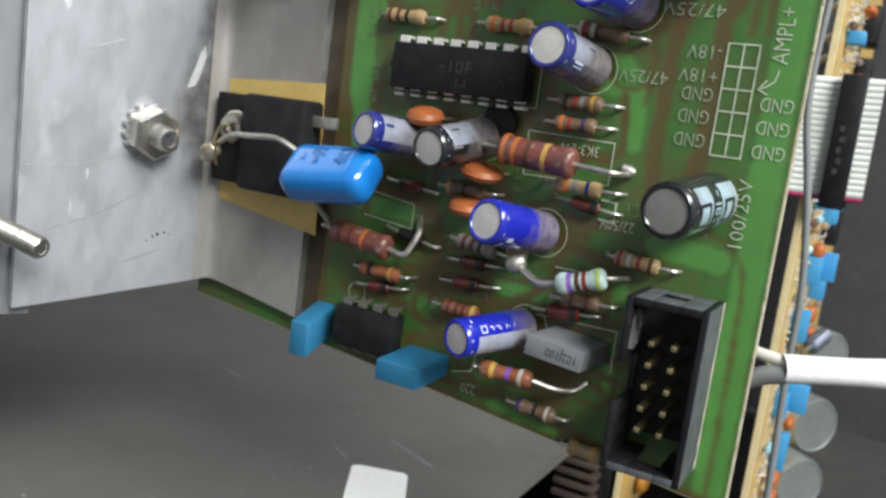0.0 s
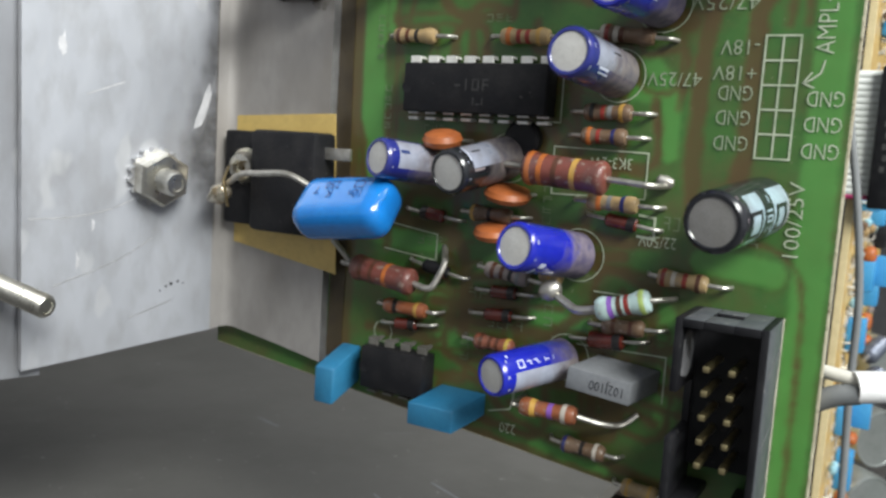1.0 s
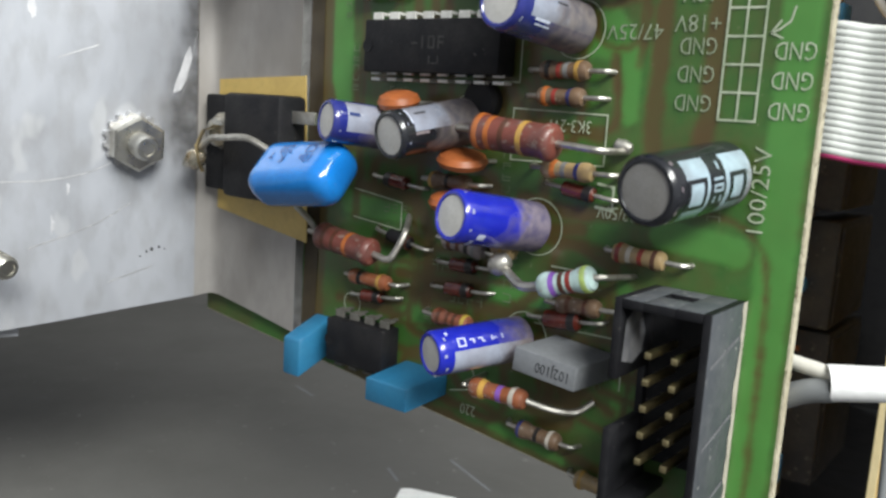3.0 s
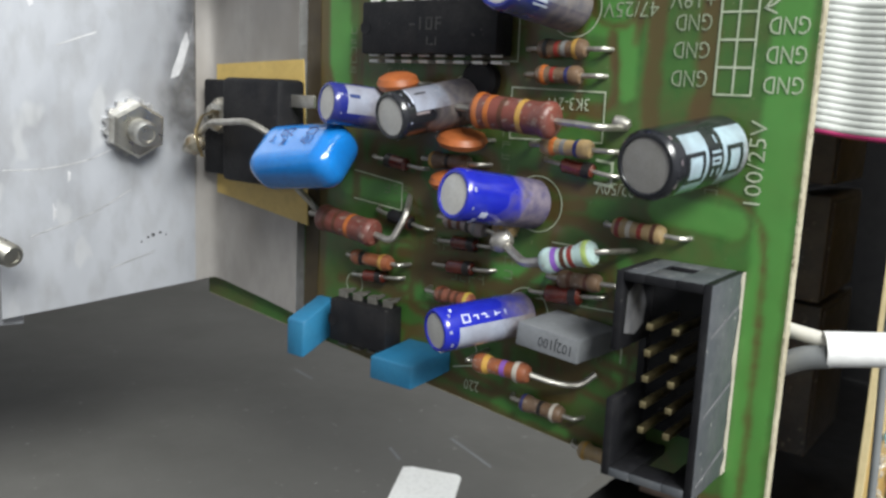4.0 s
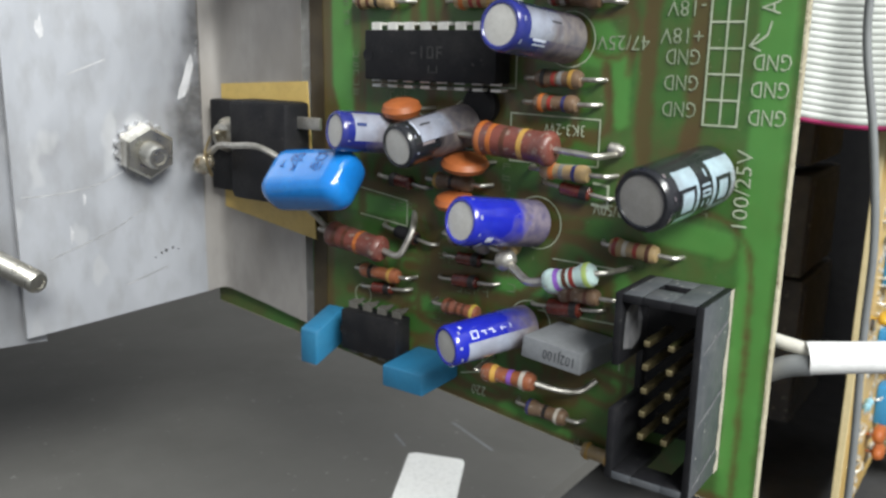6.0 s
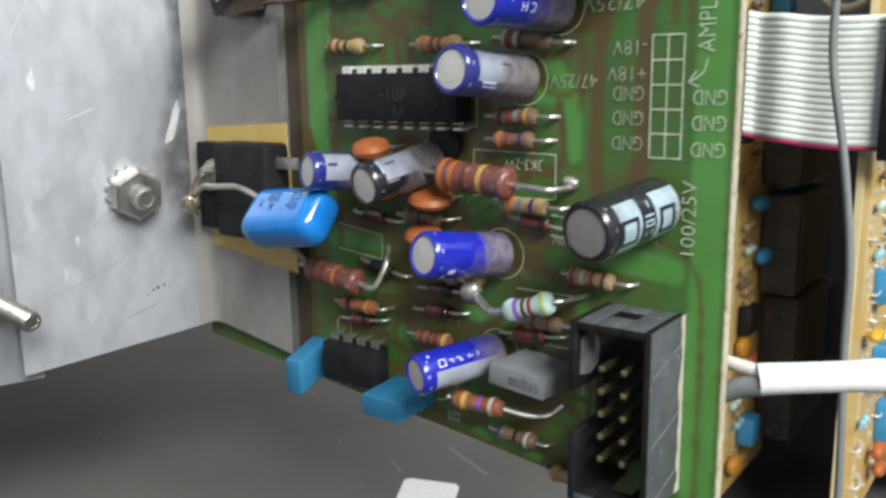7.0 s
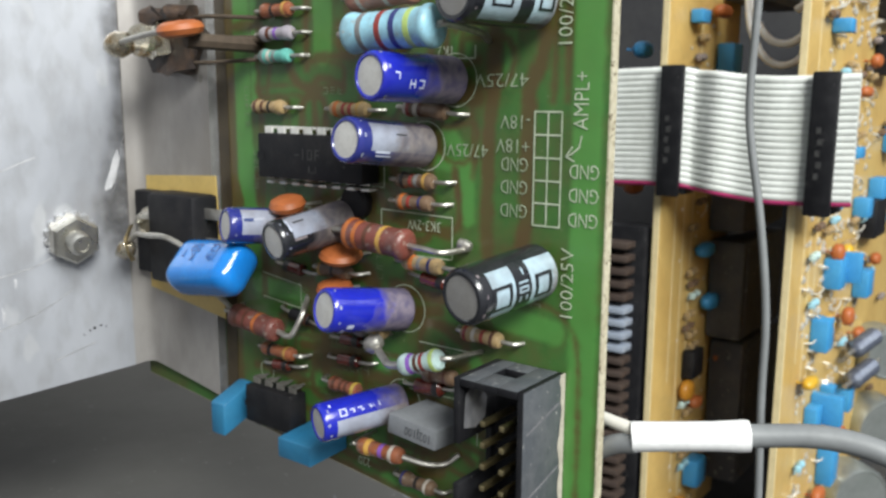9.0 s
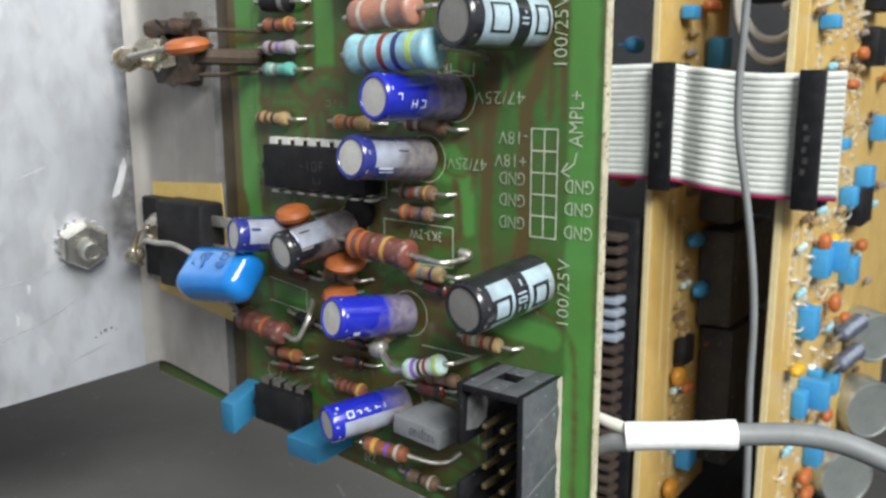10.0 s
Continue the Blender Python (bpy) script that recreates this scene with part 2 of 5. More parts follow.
def axis(a, b):
    """A frame at a whose z runs to b and whose x points as far up as it can."""
    z = (Vector(b) - Vector(a)).normalized()
    up = Vector((0, 0, 1)) if abs(z.z) < 0.95 else Vector((0, -1, 0))
    y = z.cross(up).normalized()
    x = y.cross(z)
    m = Matrix((x, y, z)).transposed().to_4x4()
    m.translation = Vector(a)
    return m


def box(lo, hi, bevel=0.0, bm=None):
    bm = bm or bmesh.new()
    c, d = [(a + b) / 2 for a, b in zip(lo, hi)], [b - a for a, b in zip(lo, hi)]
    g = bmesh.ops.create_cube(bm, size=1, matrix=Matrix.LocRotScale(c, None, d))
    if bevel:
        edges = list({e for v in g["verts"] for e in v.link_edges})
        bmesh.ops.bevel(bm, geom=edges, offset=bevel, segments=2, affect="EDGES", profile=0.5)
    return bm


def lathe(profile, seg=28, choose=None, bm=None):
    """Turns rows of (radius, z) about z. choose(row, angle in degrees): the material slot of a face."""
    bm = bm or bmesh.new()
    rings = []
    for r, z in profile:
        if r < 1e-6:
            rings.append([bm.verts.new((0, 0, z))] * seg)
        else:
            rings.append([bm.verts.new((r * math.cos(2 * math.pi * k / seg), r * math.sin(2 * math.pi * k / seg), z)) for k in range(seg)])
    for i in range(len(rings) - 1):
        for k in range(seg):
            q = [rings[i][k], rings[i][(k + 1) % seg], rings[i + 1][(k + 1) % seg], rings[i + 1][k]]
            q = list(dict.fromkeys(q))
            if len(q) > 2:
                f = bm.faces.new(q)
                if choose:
                    f.material_index = choose(i, 360 * (k + 0.5) / seg)
    return bm


def smooth_line(points, steps=6):
    p = [Vector(v) for v in points]
    if len(p) < 3:
        return p
    q = [2 * p[0] - p[1]] + p + [2 * p[-1] - p[-2]]
    out = []
    for i in range(1, len(q) - 2):
        for k in range(steps):
            t = k / steps
            a, b, c, d = q[i - 1], q[i], q[i + 1], q[i + 2]
            out.append(0.5 * (2 * b + (c - a) * t + (2 * a - 5 * b + 4 * c - d) * t * t + (3 * b - 3 * c + d - a) * t ** 3))
    return out + [p[-1]]


def tube(points, r, seg=10, steps=6, bm=None):
    """A round wire along a smoothed line; r: one radius, or a function of 0..1."""
    bm = bm or bmesh.new()
    line = smooth_line(points, steps)
    rings, side = [], None
    for i, c in enumerate(line):
        d = (line[min(i + 1, len(line) - 1)] - line[max(i - 1, 0)]).normalized()
        if side is None:
            side = d.orthogonal().normalized()
        side = (side - d * side.dot(d)).normalized()
        other = d.cross(side)
        rr = r(i / (len(line) - 1)) if callable(r) else r
        rings.append([bm.verts.new(c + rr * (math.cos(a) * side + math.sin(a) * other)) for a in [2 * math.pi * k / seg for k in range(seg)]])
    for a, b in zip(rings, rings[1:]):
        for k in range(seg):
            bm.faces.new((a[k], a[(k + 1) % seg], b[(k + 1) % seg], b[k]))
    bm.faces.new(rings[0][::-1])
    bm.faces.new(rings[-1])
    return bm


def ragged(bm, amount, seed, cuts=3):
    """Roughens a block as if caked with flux and soot."""
    if cuts:
        bmesh.ops.subdivide_edges(bm, edges=bm.edges[:], cuts=cuts, use_grid_fill=True)
    for v in bm.verts:
        v.co += Vector([amount * noise.noise(v.co * 0.55 + Vector((seed, 7.0 * k, 0))) for k in range(3)])
    return bm


def slab(outline, y0, y1, bm=None):
    """An upright sheet: an outline of (x, z), from y0 to y1."""
    bm = bm or bmesh.new()
    a, b = [bm.verts.new((x, y0, z)) for x, z in outline], [bm.verts.new((x, y1, z)) for x, z in outline]
    bm.faces.new(a)
    bm.faces.new(b[::-1])
    for k in range(len(a)):
        j = (k + 1) % len(a)
        bm.faces.new((a[k], b[k], b[j], a[j]))
    return bm


def strip(line, width, y0, y1, bm=None):
    """A flat band of that width along (x, z) points, lying on the board."""
    bm = bm or bmesh.new()
    p = smooth_line([(x, 0, z) for x, z in line], 5)
    left, right = [], []
    for i, c in enumerate(p):
        d = (p[min(i + 1, len(p) - 1)] - p[max(i - 1, 0)]).normalized()
        n = Vector((-d.z, 0, d.x)) * width / 2
        left.append((c.x + n.x, c.z + n.z))
        right.append((c.x - n.x, c.z - n.z))
    top = [[bm.verts.new((x, y1, z)) for x, z in row] for row in (left, right)]
    low = [[bm.verts.new((x, y0, z)) for x, z in row] for row in (left, right)]
    for i in range(len(p) - 1):
        bm.faces.new((top[0][i], top[0][i + 1], top[1][i + 1], top[1][i]))
        bm.faces.new((top[0][i], top[0][i + 1], low[0][i + 1], low[0][i]))
        bm.faces.new((top[1][i], top[1][i + 1], low[1][i + 1], low[1][i]))
    return bm


def letters(text, size, m, material, parent, name="lettering", label="", wide=0.8):
    """Lettering as a thin mesh. m: its frame in millimetres under the parent."""
    c = bpy.data.curves.new("type", "FONT")
    c.body, c.size, c.extrude, c.offset = text, size * MM, 0.015 * MM, -0.011 * size * MM
    c.resolution_u = 2
    ob = bpy.data.objects.new("type", c)
    scene.collection.objects.link(ob)
    me = bpy.data.meshes.new_from_object(ob.evaluated_get(bpy.context.evaluated_depsgraph_get()))
    bpy.data.objects.remove(ob)
    bpy.data.curves.remove(c)
    me.materials.clear()
    me.materials.append(material)
    made = new(name, me)
    made.parent = parent
    for v in me.vertices:
        v.co.x *= wide
    made.matrix_local = mat_mm(m)
    return tagged(made, label)


# ---- the green circuit board ----
OUT = [(8.8, -41.2), (8.8, 62), (-76, 62), (-76, -32.6)]
board = thing("circuit_board", Matrix.Translation((0, 0, 0)), "green solder-masked circuit board standing upright, brown tracks and pale silkscreen", "circuit board")
part("laminate", slab(OUT, 0.0, 1.5), M["mask"], board, smooth=False)
part("cut_edge", slab([(8.75, -41.25), (9.0, -41.2), (9.0, 62), (8.75, 62)], 0.05, 1.45), M["fibre"], board, "rough pale cut fibreglass edge", smooth=False)
bm = slab([(-76, -32.8), (8.8, -41.4), (8.8, -41.15), (-76, -32.55)], 0.05, 1.45)
part("lower_edge", bm, M["fibre"], board, "rough brown lower edge", smooth=False)

# where copper lies under the mask it reads light green, bare laminate reads brown: (x, z) lines and widths
COPPER = [
    ([(-49.3, 62), (-49.3, 30), (-49.3, 8), (-48.6, -3), (-47, -9)], 3.6), ([(6.4, 62), (6.4, 10), (6.6, -10), (6.6, -41)], 3.6),
    ([(-9.4, 40), (-9.6, 24), (-10.4, 18)], 2.4), ([(-12.5, 10.5), (-9.6, 6), (-9.2, 0)], 2.2), ([(-21, 7), (-16, 6.6), (-11, 6.4)], 2.0),
    ([(-47, -13), (-42, -13.2), (-38, -13)], 3.0), ([(-22, -37.4), (-14, -38.0)], 2.6), ([(-20, -33), (-14, -33)], 2.0),
    ([(-4, -11.6), (0, -11.8), (3, -12.2)], 3.0), ([(-33, 20), (-33, 36), (-33, 50)], 3.4), ([(-46.6, 30), (-46.6, 20), (-46.8, 14)], 1.4),
    ([(-8, -18), (-7, -22), (-6.8, -30)], 2.6), ([(-24, -20.6), (-19, -21), (-17, -21)], 1.8), ([(-44, -20), (-36, -19.6)], 1.6), ([(-36, -25.4), (-33, -26)], 3.0), ([(-3.6, 30), (-3.4, 22), (-3.6, 16)], 1.6),
]
TRACKS = [
    ([(-53.0, 62), (-53.0, 6), (-52.8, -14), (-53.2, -31)], 3.8), ([(-52, 2), (-50.8, 0), (-50.2, -6)], 1.4),
    ([(3.9, 62), (3.9, 30), (3.9, 14)], 0.8), ([(1.2, 40), (1.0, 20), (-0.9, 14.6), (-1.0, 0), (-2.6, -5)], 2.0), ([(-5.6, 40), (-5.6, 18), (-6.2, 10), (-6.4, -2), (-5.6, -7)], 1.9),
    ([(-8, 14.2), (-12, 14.4), (-16, 12.4)], 2.4), ([(2.3, 40), (2.3, 14)], 0.9), ([(0, -9), (3, -9.6), (5.6, -12), (6.4, -18), (6.5, -40)], 0.5),
    ([(-40, 30), (-39.5, 19), (-37, 15.6), (-31, 15.4)], 1.5), ([(-35.8, 38), (-36, 18)], 1.2),
    ([(-44, -5), (-38, -7), (-33, -5.6)], 1.6), ([(-45, -11), (-40, -11.2), (-35, -12.5), (-33.4, -18), (-33.4, -24)], 2.0), ([(-31, -4), (-24.4, -9), (-24, -13)], 1.6),
    ([(-38, -20.8), (-32, -20.8), (-25, -20)], 1.4), ([(-26, -22.8), (-21, -22.8), (-17, -19), (-10, -18.4)], 1.6), ([(-21, -9.6), (-14, -10.6), (-9, -10)], 1.7),
    ([(-34, -28), (-30, -30), (-26, -34), (-14, -36.8), (-6, -38.2)], 1.2), ([(-46, -35.4), (-30, -37.2), (-10, -39.6), (8, -41)], 1.6),
    ([(-24, -28), (-14, -29), (-8, -31)], 1.2), ([(-26, 8), (-21.4, 7.5), (-20, 2.6)], 1.3), ([(-30, 44), (-28, 28), (-26, 20), (-20, 17)], 1.7), ([(-15, 40), (-14, 28), (-11, 22)], 1.4),
    ([(-46.2, 26), (-45.8, 12), (-45.4, 2), (-46, -4)], 0.7), ([(-22, -13), (-14, -14), (-10, -15.4)], 1.4), ([(-45, -26), (-40, -26)], 1.2), ([(-24, 4), (-21, -1), (-12, -2.4)], 1.2),
]

route = random.Random(21)
for k in range(72):
    x, z = route.uniform(-47, -9), route.uniform(-36, 30)
    line = [(x, z)]
    for j in range(route.choice((2, 3))):
        step = route.uniform(3, 9) * route.choice((-1, 1))
        x, z = (x + step, z + route.uniform(-0.6, 0.6)) if (j + k) % 2 else (x + route.uniform(-0.6, 0.6), z + step)
        line.append((min(x, 3), max(min(z, 50), -37)))
    TRACKS.append((line, route.uniform(0.5, 1.5)))


def nearness(px, pz, rows):
    """How far inside the nearest of the bands each place lies, in millimetres."""
    best = np.full(px.shape, -9.0)
    for line, w in rows:
        p = smooth_line([(x, 0, z) for x, z in line], 4)
        for a, b in zip(p, p[1:]):
            dx, dz = b.x - a.x, b.z - a.z
            t = np.clip(((px - a.x) * dx + (pz - a.z) * dz) / max(dx * dx + dz * dz, 1e-9), 0, 1)
            best = np.maximum(best, w / 2 - np.hypot(px - a.x - t * dx, pz - a.z - t * dz))
    return best


NX, NZ = 270, 320
gx, gt = np.meshgrid(np.linspace(-76, 8.8, NX), np.linspace(0, 1, NZ), indexing="ij")
low = -32.6 - (gx + 76) * (8.6 / 84.8)
gz = low + (62 - low) * gt
ripple = np.array([noise.noise(Vector((x * 0.5, z * 0.5, 1.0))) + 0.6 * noise.noise(Vector((x * 1.7, z * 1.7, 4.0))) for x, z in zip(gx.ravel(), gz.ravel())]).reshape(gx.shape)
cover = np.clip((nearness(gx, gz, COPPER) + 0.22 * ripple) / 0.55 + 0.5, 0, 1)
bare = np.clip((nearness(gx, gz, TRACKS) + 0.30 * ripple) / 0.7 + 0.5, 0, 1)
skin = bpy.data.meshes.new("solder_mask")
index = np.arange(NX * NZ).reshape(NX, NZ)
quads = np.stack([index[:-1, :-1], index[1:, :-1], index[1:, 1:], index[:-1, 1:]], -1).reshape(-1, 4)
skin.from_pydata((np.stack([gx, -0.1 - 0.04 * cover + 0.03 * bare, gz], -1).reshape(-1, 3) * MM).tolist(), [], quads.tolist())
for name, values in (("cover", cover), ("bare", bare)):
    skin.attributes.new(name, "FLOAT", "POINT").data.foreach_set("value", values.ravel().astype(np.float32))
skin.shade_smooth()
mk = M["mask"].copy()
nodes, links = mk.node_tree.nodes, mk.node_tree.links
bsdf = nodes["Principled BSDF"]
colour = bsdf.inputs["Base Color"].links[0].from_socket
for name, tint, most in (("cover", (0.080, 0.255, 0.052), 0.85), ("bare", (0.090, 0.056, 0.020), 0.97)):
    at, fac, grain, mx = (nodes.new("ShaderNode" + k) for k in ("Attribute", "Math", "TexNoise", "Mix"))
    at.attribute_name = name
    grain.inputs["Scale"].default_value, grain.inputs["Detail"].default_value = 260, 6
    links.new(nodes["Texture Coordinate"].outputs["Object"], grain.inputs["Vector"])
    span = nodes.new("ShaderNodeMapRange")
    span.inputs[1].default_value, span.inputs[2].default_value, span.inputs[3].default_value, span.inputs[4].default_value = 0.3, 0.7, most * 0.78, most
    links.new(grain.outputs["Fac"], span.inputs[0])
    fac.operation = "MULTIPLY"
    links.new(at.outputs["Fac"], fac.inputs[0])
    links.new(span.outputs[0], fac.inputs[1])
    mx.data_type = "RGBA"
    links.new(fac.outputs[0], mx.inputs[0])
    links.new(colour, mx.inputs[6])
    mx.inputs[7].default_value = (*tint, 1)
    colour = mx.outputs[2]
links.new(colour, bsdf.inputs["Base Color"])
skin.materials.append(mk)
ob = new("solder_mask", skin)
ob.parent = board
tagged(ob, "green lacquer with brown tracks showing through")


def silk_line(line, w=0.17):
    """A line of ink with mitred corners."""
    bm = bmesh.new()
    p = [Vector((x, -0.24, z)) for x, z in line]
    closed = (p[0] - p[-1]).length < 1e-6
    if closed:
        p = p[:-1]
    count, rows = len(p), []
    for i, c in enumerate(p):
        a = (c - p[i - 1]).normalized() if closed or i else None
        b = (p[(i + 1) % count] - c).normalized() if closed or i < count - 1 else None
        a, b = a or b, b or a
        na, nb = Vector((-a.z, 0, a.x)), Vector((-b.z, 0, b.x))
        n = (na + nb).normalized()
        n *= w / 2 / max(n.dot(na), 0.4)
        rows.append((bm.verts.new(c + n), bm.verts.new(c - n)))
    for i in range(count if closed else count - 1):
        q, t = rows[i], rows[(i + 1) % count]
        bm.faces.new((q[0], t[0], t[1], q[1]))
    return part("silkscreen_line", bm, M["silk"], board, smooth=False)


def silk_circle(x, z, r):
    return silk_line([(x + r * math.cos(a), z + r * math.sin(a)) for a in [2 * math.pi * k / 40 for k in range(41)]], 0.13)


def flipped(x, z):
    """A frame on the board whose lettering reads upside down."""
    m = Matrix(((-1, 0, 0), (0, 0, -1), (0, -1, 0))).to_4x4()
    m.translation = (x, -0.25, z)
    return m


def upward(x, z):
    """A frame on the board whose lettering reads upwards."""
    m = Matrix(((0, -1, 0), (0, 0, -1), (1, 0, 0))).to_4x4()
    m.translation = (x, -0.25, z)
    return m


for x in (0, 1.72, 3.44):
    silk_line([(x, -0.1), (x, 12.8)], 0.2)
for k in range(6):
    silk_line([(0.1, 2.54 * k), (1.62, 2.54 * k)], 0.2)
    silk_line([(1.82, 2.54 * k), (3.34, 2.54 * k)], 0.2)
for z in (0.3, 3.0, 5.6):
    letters("GND", 2.3, flipped(-0.7, z + 1.9), M["silk_faint"], board, wide=0.72)
    letters("GND", 2.3, flipped(8.2, z + 1.5), M["silk"], board, wide=0.72)
letters("-18V", 2.3, flipped(-0.5, 12.3), M["silk_faint"], board, wide=0.92)
letters("+18V", 2.3, flipped(-0.5, 9.6), M["silk_faint"], board, wide=0.92)
letters("AMPL+", 2.6, upward(6.6, 10.8), M["silk"], board, wide=0.8)
silk_line([(5.9, 10.2), (5.6, 8.9), (4.7, 8.2), (4.0, 7.9)])
silk_line([(4.8, 9.0), (4.0, 7.9), (5.1, 7.4)])
letters("100/25V", 2.3, upward(5.4, -10.6), M["silk"], board, wide=1.08)
letters("100/25V", 2.5, upward(4.4, 19.4), M["silk"], board, wide=0.95)
letters("47/25V", 2.2, flipped(-6.2, 8.8), M["silk_faint"], board, wide=0.95)
letters("47/25V", 2.2, flipped(-0.9, 16.9), M["silk_faint"], board, wide=1.15)
letters("22/50V", 1.9, flipped(-7.2, -9.4), M["silk"], board)
letters("3K3-2W", 1.9, flipped(-13.0, -0.9), M["silk"], board)
letters("1K2", 1.9, flipped(-11.2, 20.2), M["silk"], board)
letters("220", 1.9, flipped(-25.0, -34.9), M["silk"], board)
silk_line([(-22.7, -5.6), (-22.7, 0), (-11.3, -0.2), (-11.3, -5.4), (-22.7, -5.6)])
silk_line([(-20, 18.9), (-8.2, 18.7), (-8.2, 20.2)])
silk_line([(-8.2, 22.4), (-8.2, 24.4), (-20, 24.4)])
silk_line([(-22.2, 10.6), (-22.2, 2.8), (-24.4, 2.8)])
silk_line([(-46, -11.2), (-38, -12.2), (-38, -15.6)])
silk_line([(-46, -14.8), (-38, -15.6)])
silk_line([(-29, -29.2), (-26.6, -29.4), (-25.6, -31), (-26, -33), (-29, -33.8)])
silk_line([(-18, -23.2), (-7.2, -23), (-7.2, -28.4)])
silk_line([(-16.4, -16.6), (-7.8, -16.6)])
silk_line([(-11.8, -7.2), (-9.9, -7.4), (-9.9, -9.8), (-11.9, -9.6)], 0.3)
silk_circle(-45.6, -26.2, 1.4)
# Dark strip painted for the shadowed gap between flange and board.
part("gap_shadow_strip", strip([(-54.2, 62), (-54.1, 30), (-53.9, 5), (-53.6, -14), (-53.9, -33.8)], 2.5, -0.1, -0.17), M["gap_shade"], board, "dark brown strip painted as the shadow along the bracket")
# worn marks that cannot be read
wear = random.Random(6)
for x, z, w, h in ((-47.2, 1, 1.0, 6.0), (-48.8, 10, 0.9, 6), (-41, 0.6, 3.4, 1.2), (-23.6, -9.4, 1.1, 5), (-41, -13.6, 4.2, 1.1), (-33, -19.6, 3.2, 1.2), (-30, -23.0, 5.2, 1.3),
                   (-22.4, -21.8, 1.1, 3.2), (-12.4, -18.2, 2.6, 1.2), (-9, -8.6, 2.2, 1.5), (-24.6, 18.2, 1.8, 1.2), (-33, 14.6, 4, 0.9), (-14, -28.8, 5, 1.0), (-33.6, -28, 1.2, 3), (0.0, -9.6, 1.3, 1.6)):
    bm = bmesh.new()
    n = max(2, int(max(w, h) / 1.1))
    for k in range(n):
        a, b = (k + 0.1) / n, (k + 0.72) / n
        (x0, z0), (x1, z1) = ((x + w * a, z), (x + w * b, z + h)) if w > h else ((x, z + h * a), (x + w, z + h * b))
        lw, zm = 0.11, (z0 + z1) / 2
        strokes = [(x0, z0, x1, z0 + lw), (x0, z1 - lw, x1, z1), (x0, z0, x0 + lw, z1), (x1 - lw, z0, x1, z1), (x0, zm, x1, zm + lw)]
        for i, (p, q, u, v) in enumerate(wear.sample(strokes, 3)):
            y = -0.235 - 0.003 * i
            bm.faces.new([bm.verts.new(c) for c in ((p, y, q), (u, y, q), (u, y, v), (p, y, v))])
    part("worn_print", bm, M["silk_worn"], board, smooth=False)

# ---- aluminium bracket ----
PHI = radians(19)
D, N = Vector((-math.sin(PHI), -math.cos(PHI), 0)), Vector((math.cos(PHI), -math.sin(PHI), 0))
FOLD = Vector((-72.4, -1.7, 0))
PLATE = Matrix((D, N, Vector((0, 0, 1)))).transposed().to_4x4()
PLATE.translation = FOLD
bracket = thing("heatsink_bracket", Matrix.Translation(FOLD), "bent bare aluminium bracket, scratched and smudged, beside the board", "bracket")
turn = PLATE.to_3x3().to_4x4()
bm = bmesh.new()
section = [Vector((17.3, 0, 0)), Vector((10, 0, 0)), Vector((2.2, 0, 0)), Vector((1.0, -0.12, 0)), Vector((0.15, -0.55, 0)), Vector((-0.4, -1.4, 0)),
           D * 3.0, D * 12.3, D * 20.4, D * 28.8]
low = [-32.0, -30.8, -29.7, -29.5, -29.4, -29.5, -29.8, -30.9, -31.9, -32.8]
inner = []
for i, p in enumerate(section):
    q = section[min(i + 1, len(section) - 1)] - section[max(i - 1, 0)]
    n = Vector((q.y, -q.x, 0)).normalized()
    inner.append(p + n * 1.5 if n.dot(Vector((-1, 1, 0))) > 0 else p - n * 1.5)
grid = []
for line in (section, inner):
    grid.append([[bm.verts.new((p.x, p.y, z0 + (62 - z0) * k / 8)) for k in range(9)] for p, z0 in zip(line, low)])
for g in grid:
    for i, (a, b) in enumerate(zip(g, g[1:])):
        for k in range(8):
            # Slot 2: flange and fold, with their lighting painted into the tone.
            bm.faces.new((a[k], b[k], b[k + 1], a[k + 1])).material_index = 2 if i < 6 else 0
for i in range(len(section) - 1):
    for k in (0, 8):
        bm.faces.new((grid[0][i][k], grid[0][i + 1][k], grid[1][i + 1][k], grid[1][i][k])).material_index = 1
for i in (0, len(section) - 1):
    for k in range(8):
        bm.faces.new((grid[0][i][k], grid[0][i][k + 1], grid[1][i][k + 1], grid[1][i][k])).material_index = 1
part("plate", bm, [M["alu"], M["alu_edge"], M["alu_flange_lit"]], bracket)


def on_plate(name, bm, material, label=""):
    ob = part(name, bm, material, bracket, label)
    ob.matrix_local = mat_mm(turn)
    return ob


# scratches and pits on the plate, along (out, up)
bm = bmesh.new()
for line in ([(14.5, -10.5), (18, -12), (23, -13), (28, -13.2)], [(12, -16), (17, -19), (25, -22)], [(3, 8), (4, 3), (5, -1)], [(16, 5), (21, 3)], [(9, -25), (15, -27)], [(22, 22), (26, 15)]):
    p = smooth_line([(a, 0.03, b) for a, b in line], 5)
    for a, b in zip(p, p[1:]):
        w = Vector((0, 0, 0.09))
        bm.faces.new([bm.verts.new(v) for v in (a - w, b - w, b + w, a + w)])
on_plate("scratch", bm, M["alu_edge"], "fine bright scratches")
bm = bmesh.new()
for a, b, r in ((8.1, -22.3, 0.2), (9.1, -22.6, 0.26), (9.8, -22.9, 0.18), (10.7, -23.5, 0.14), (7.3, -22.6, 0.12)):
    bm.faces.new([bm.verts.new((a + r * math.cos(t), 0.035, b + r * math.sin(t))) for t in [2 * math.pi * k / 10 for k in range(10)]])
on_plate("pit", bm, M["dark"], "small dark pits")
rng = random.Random(4)
bm = bmesh.new()
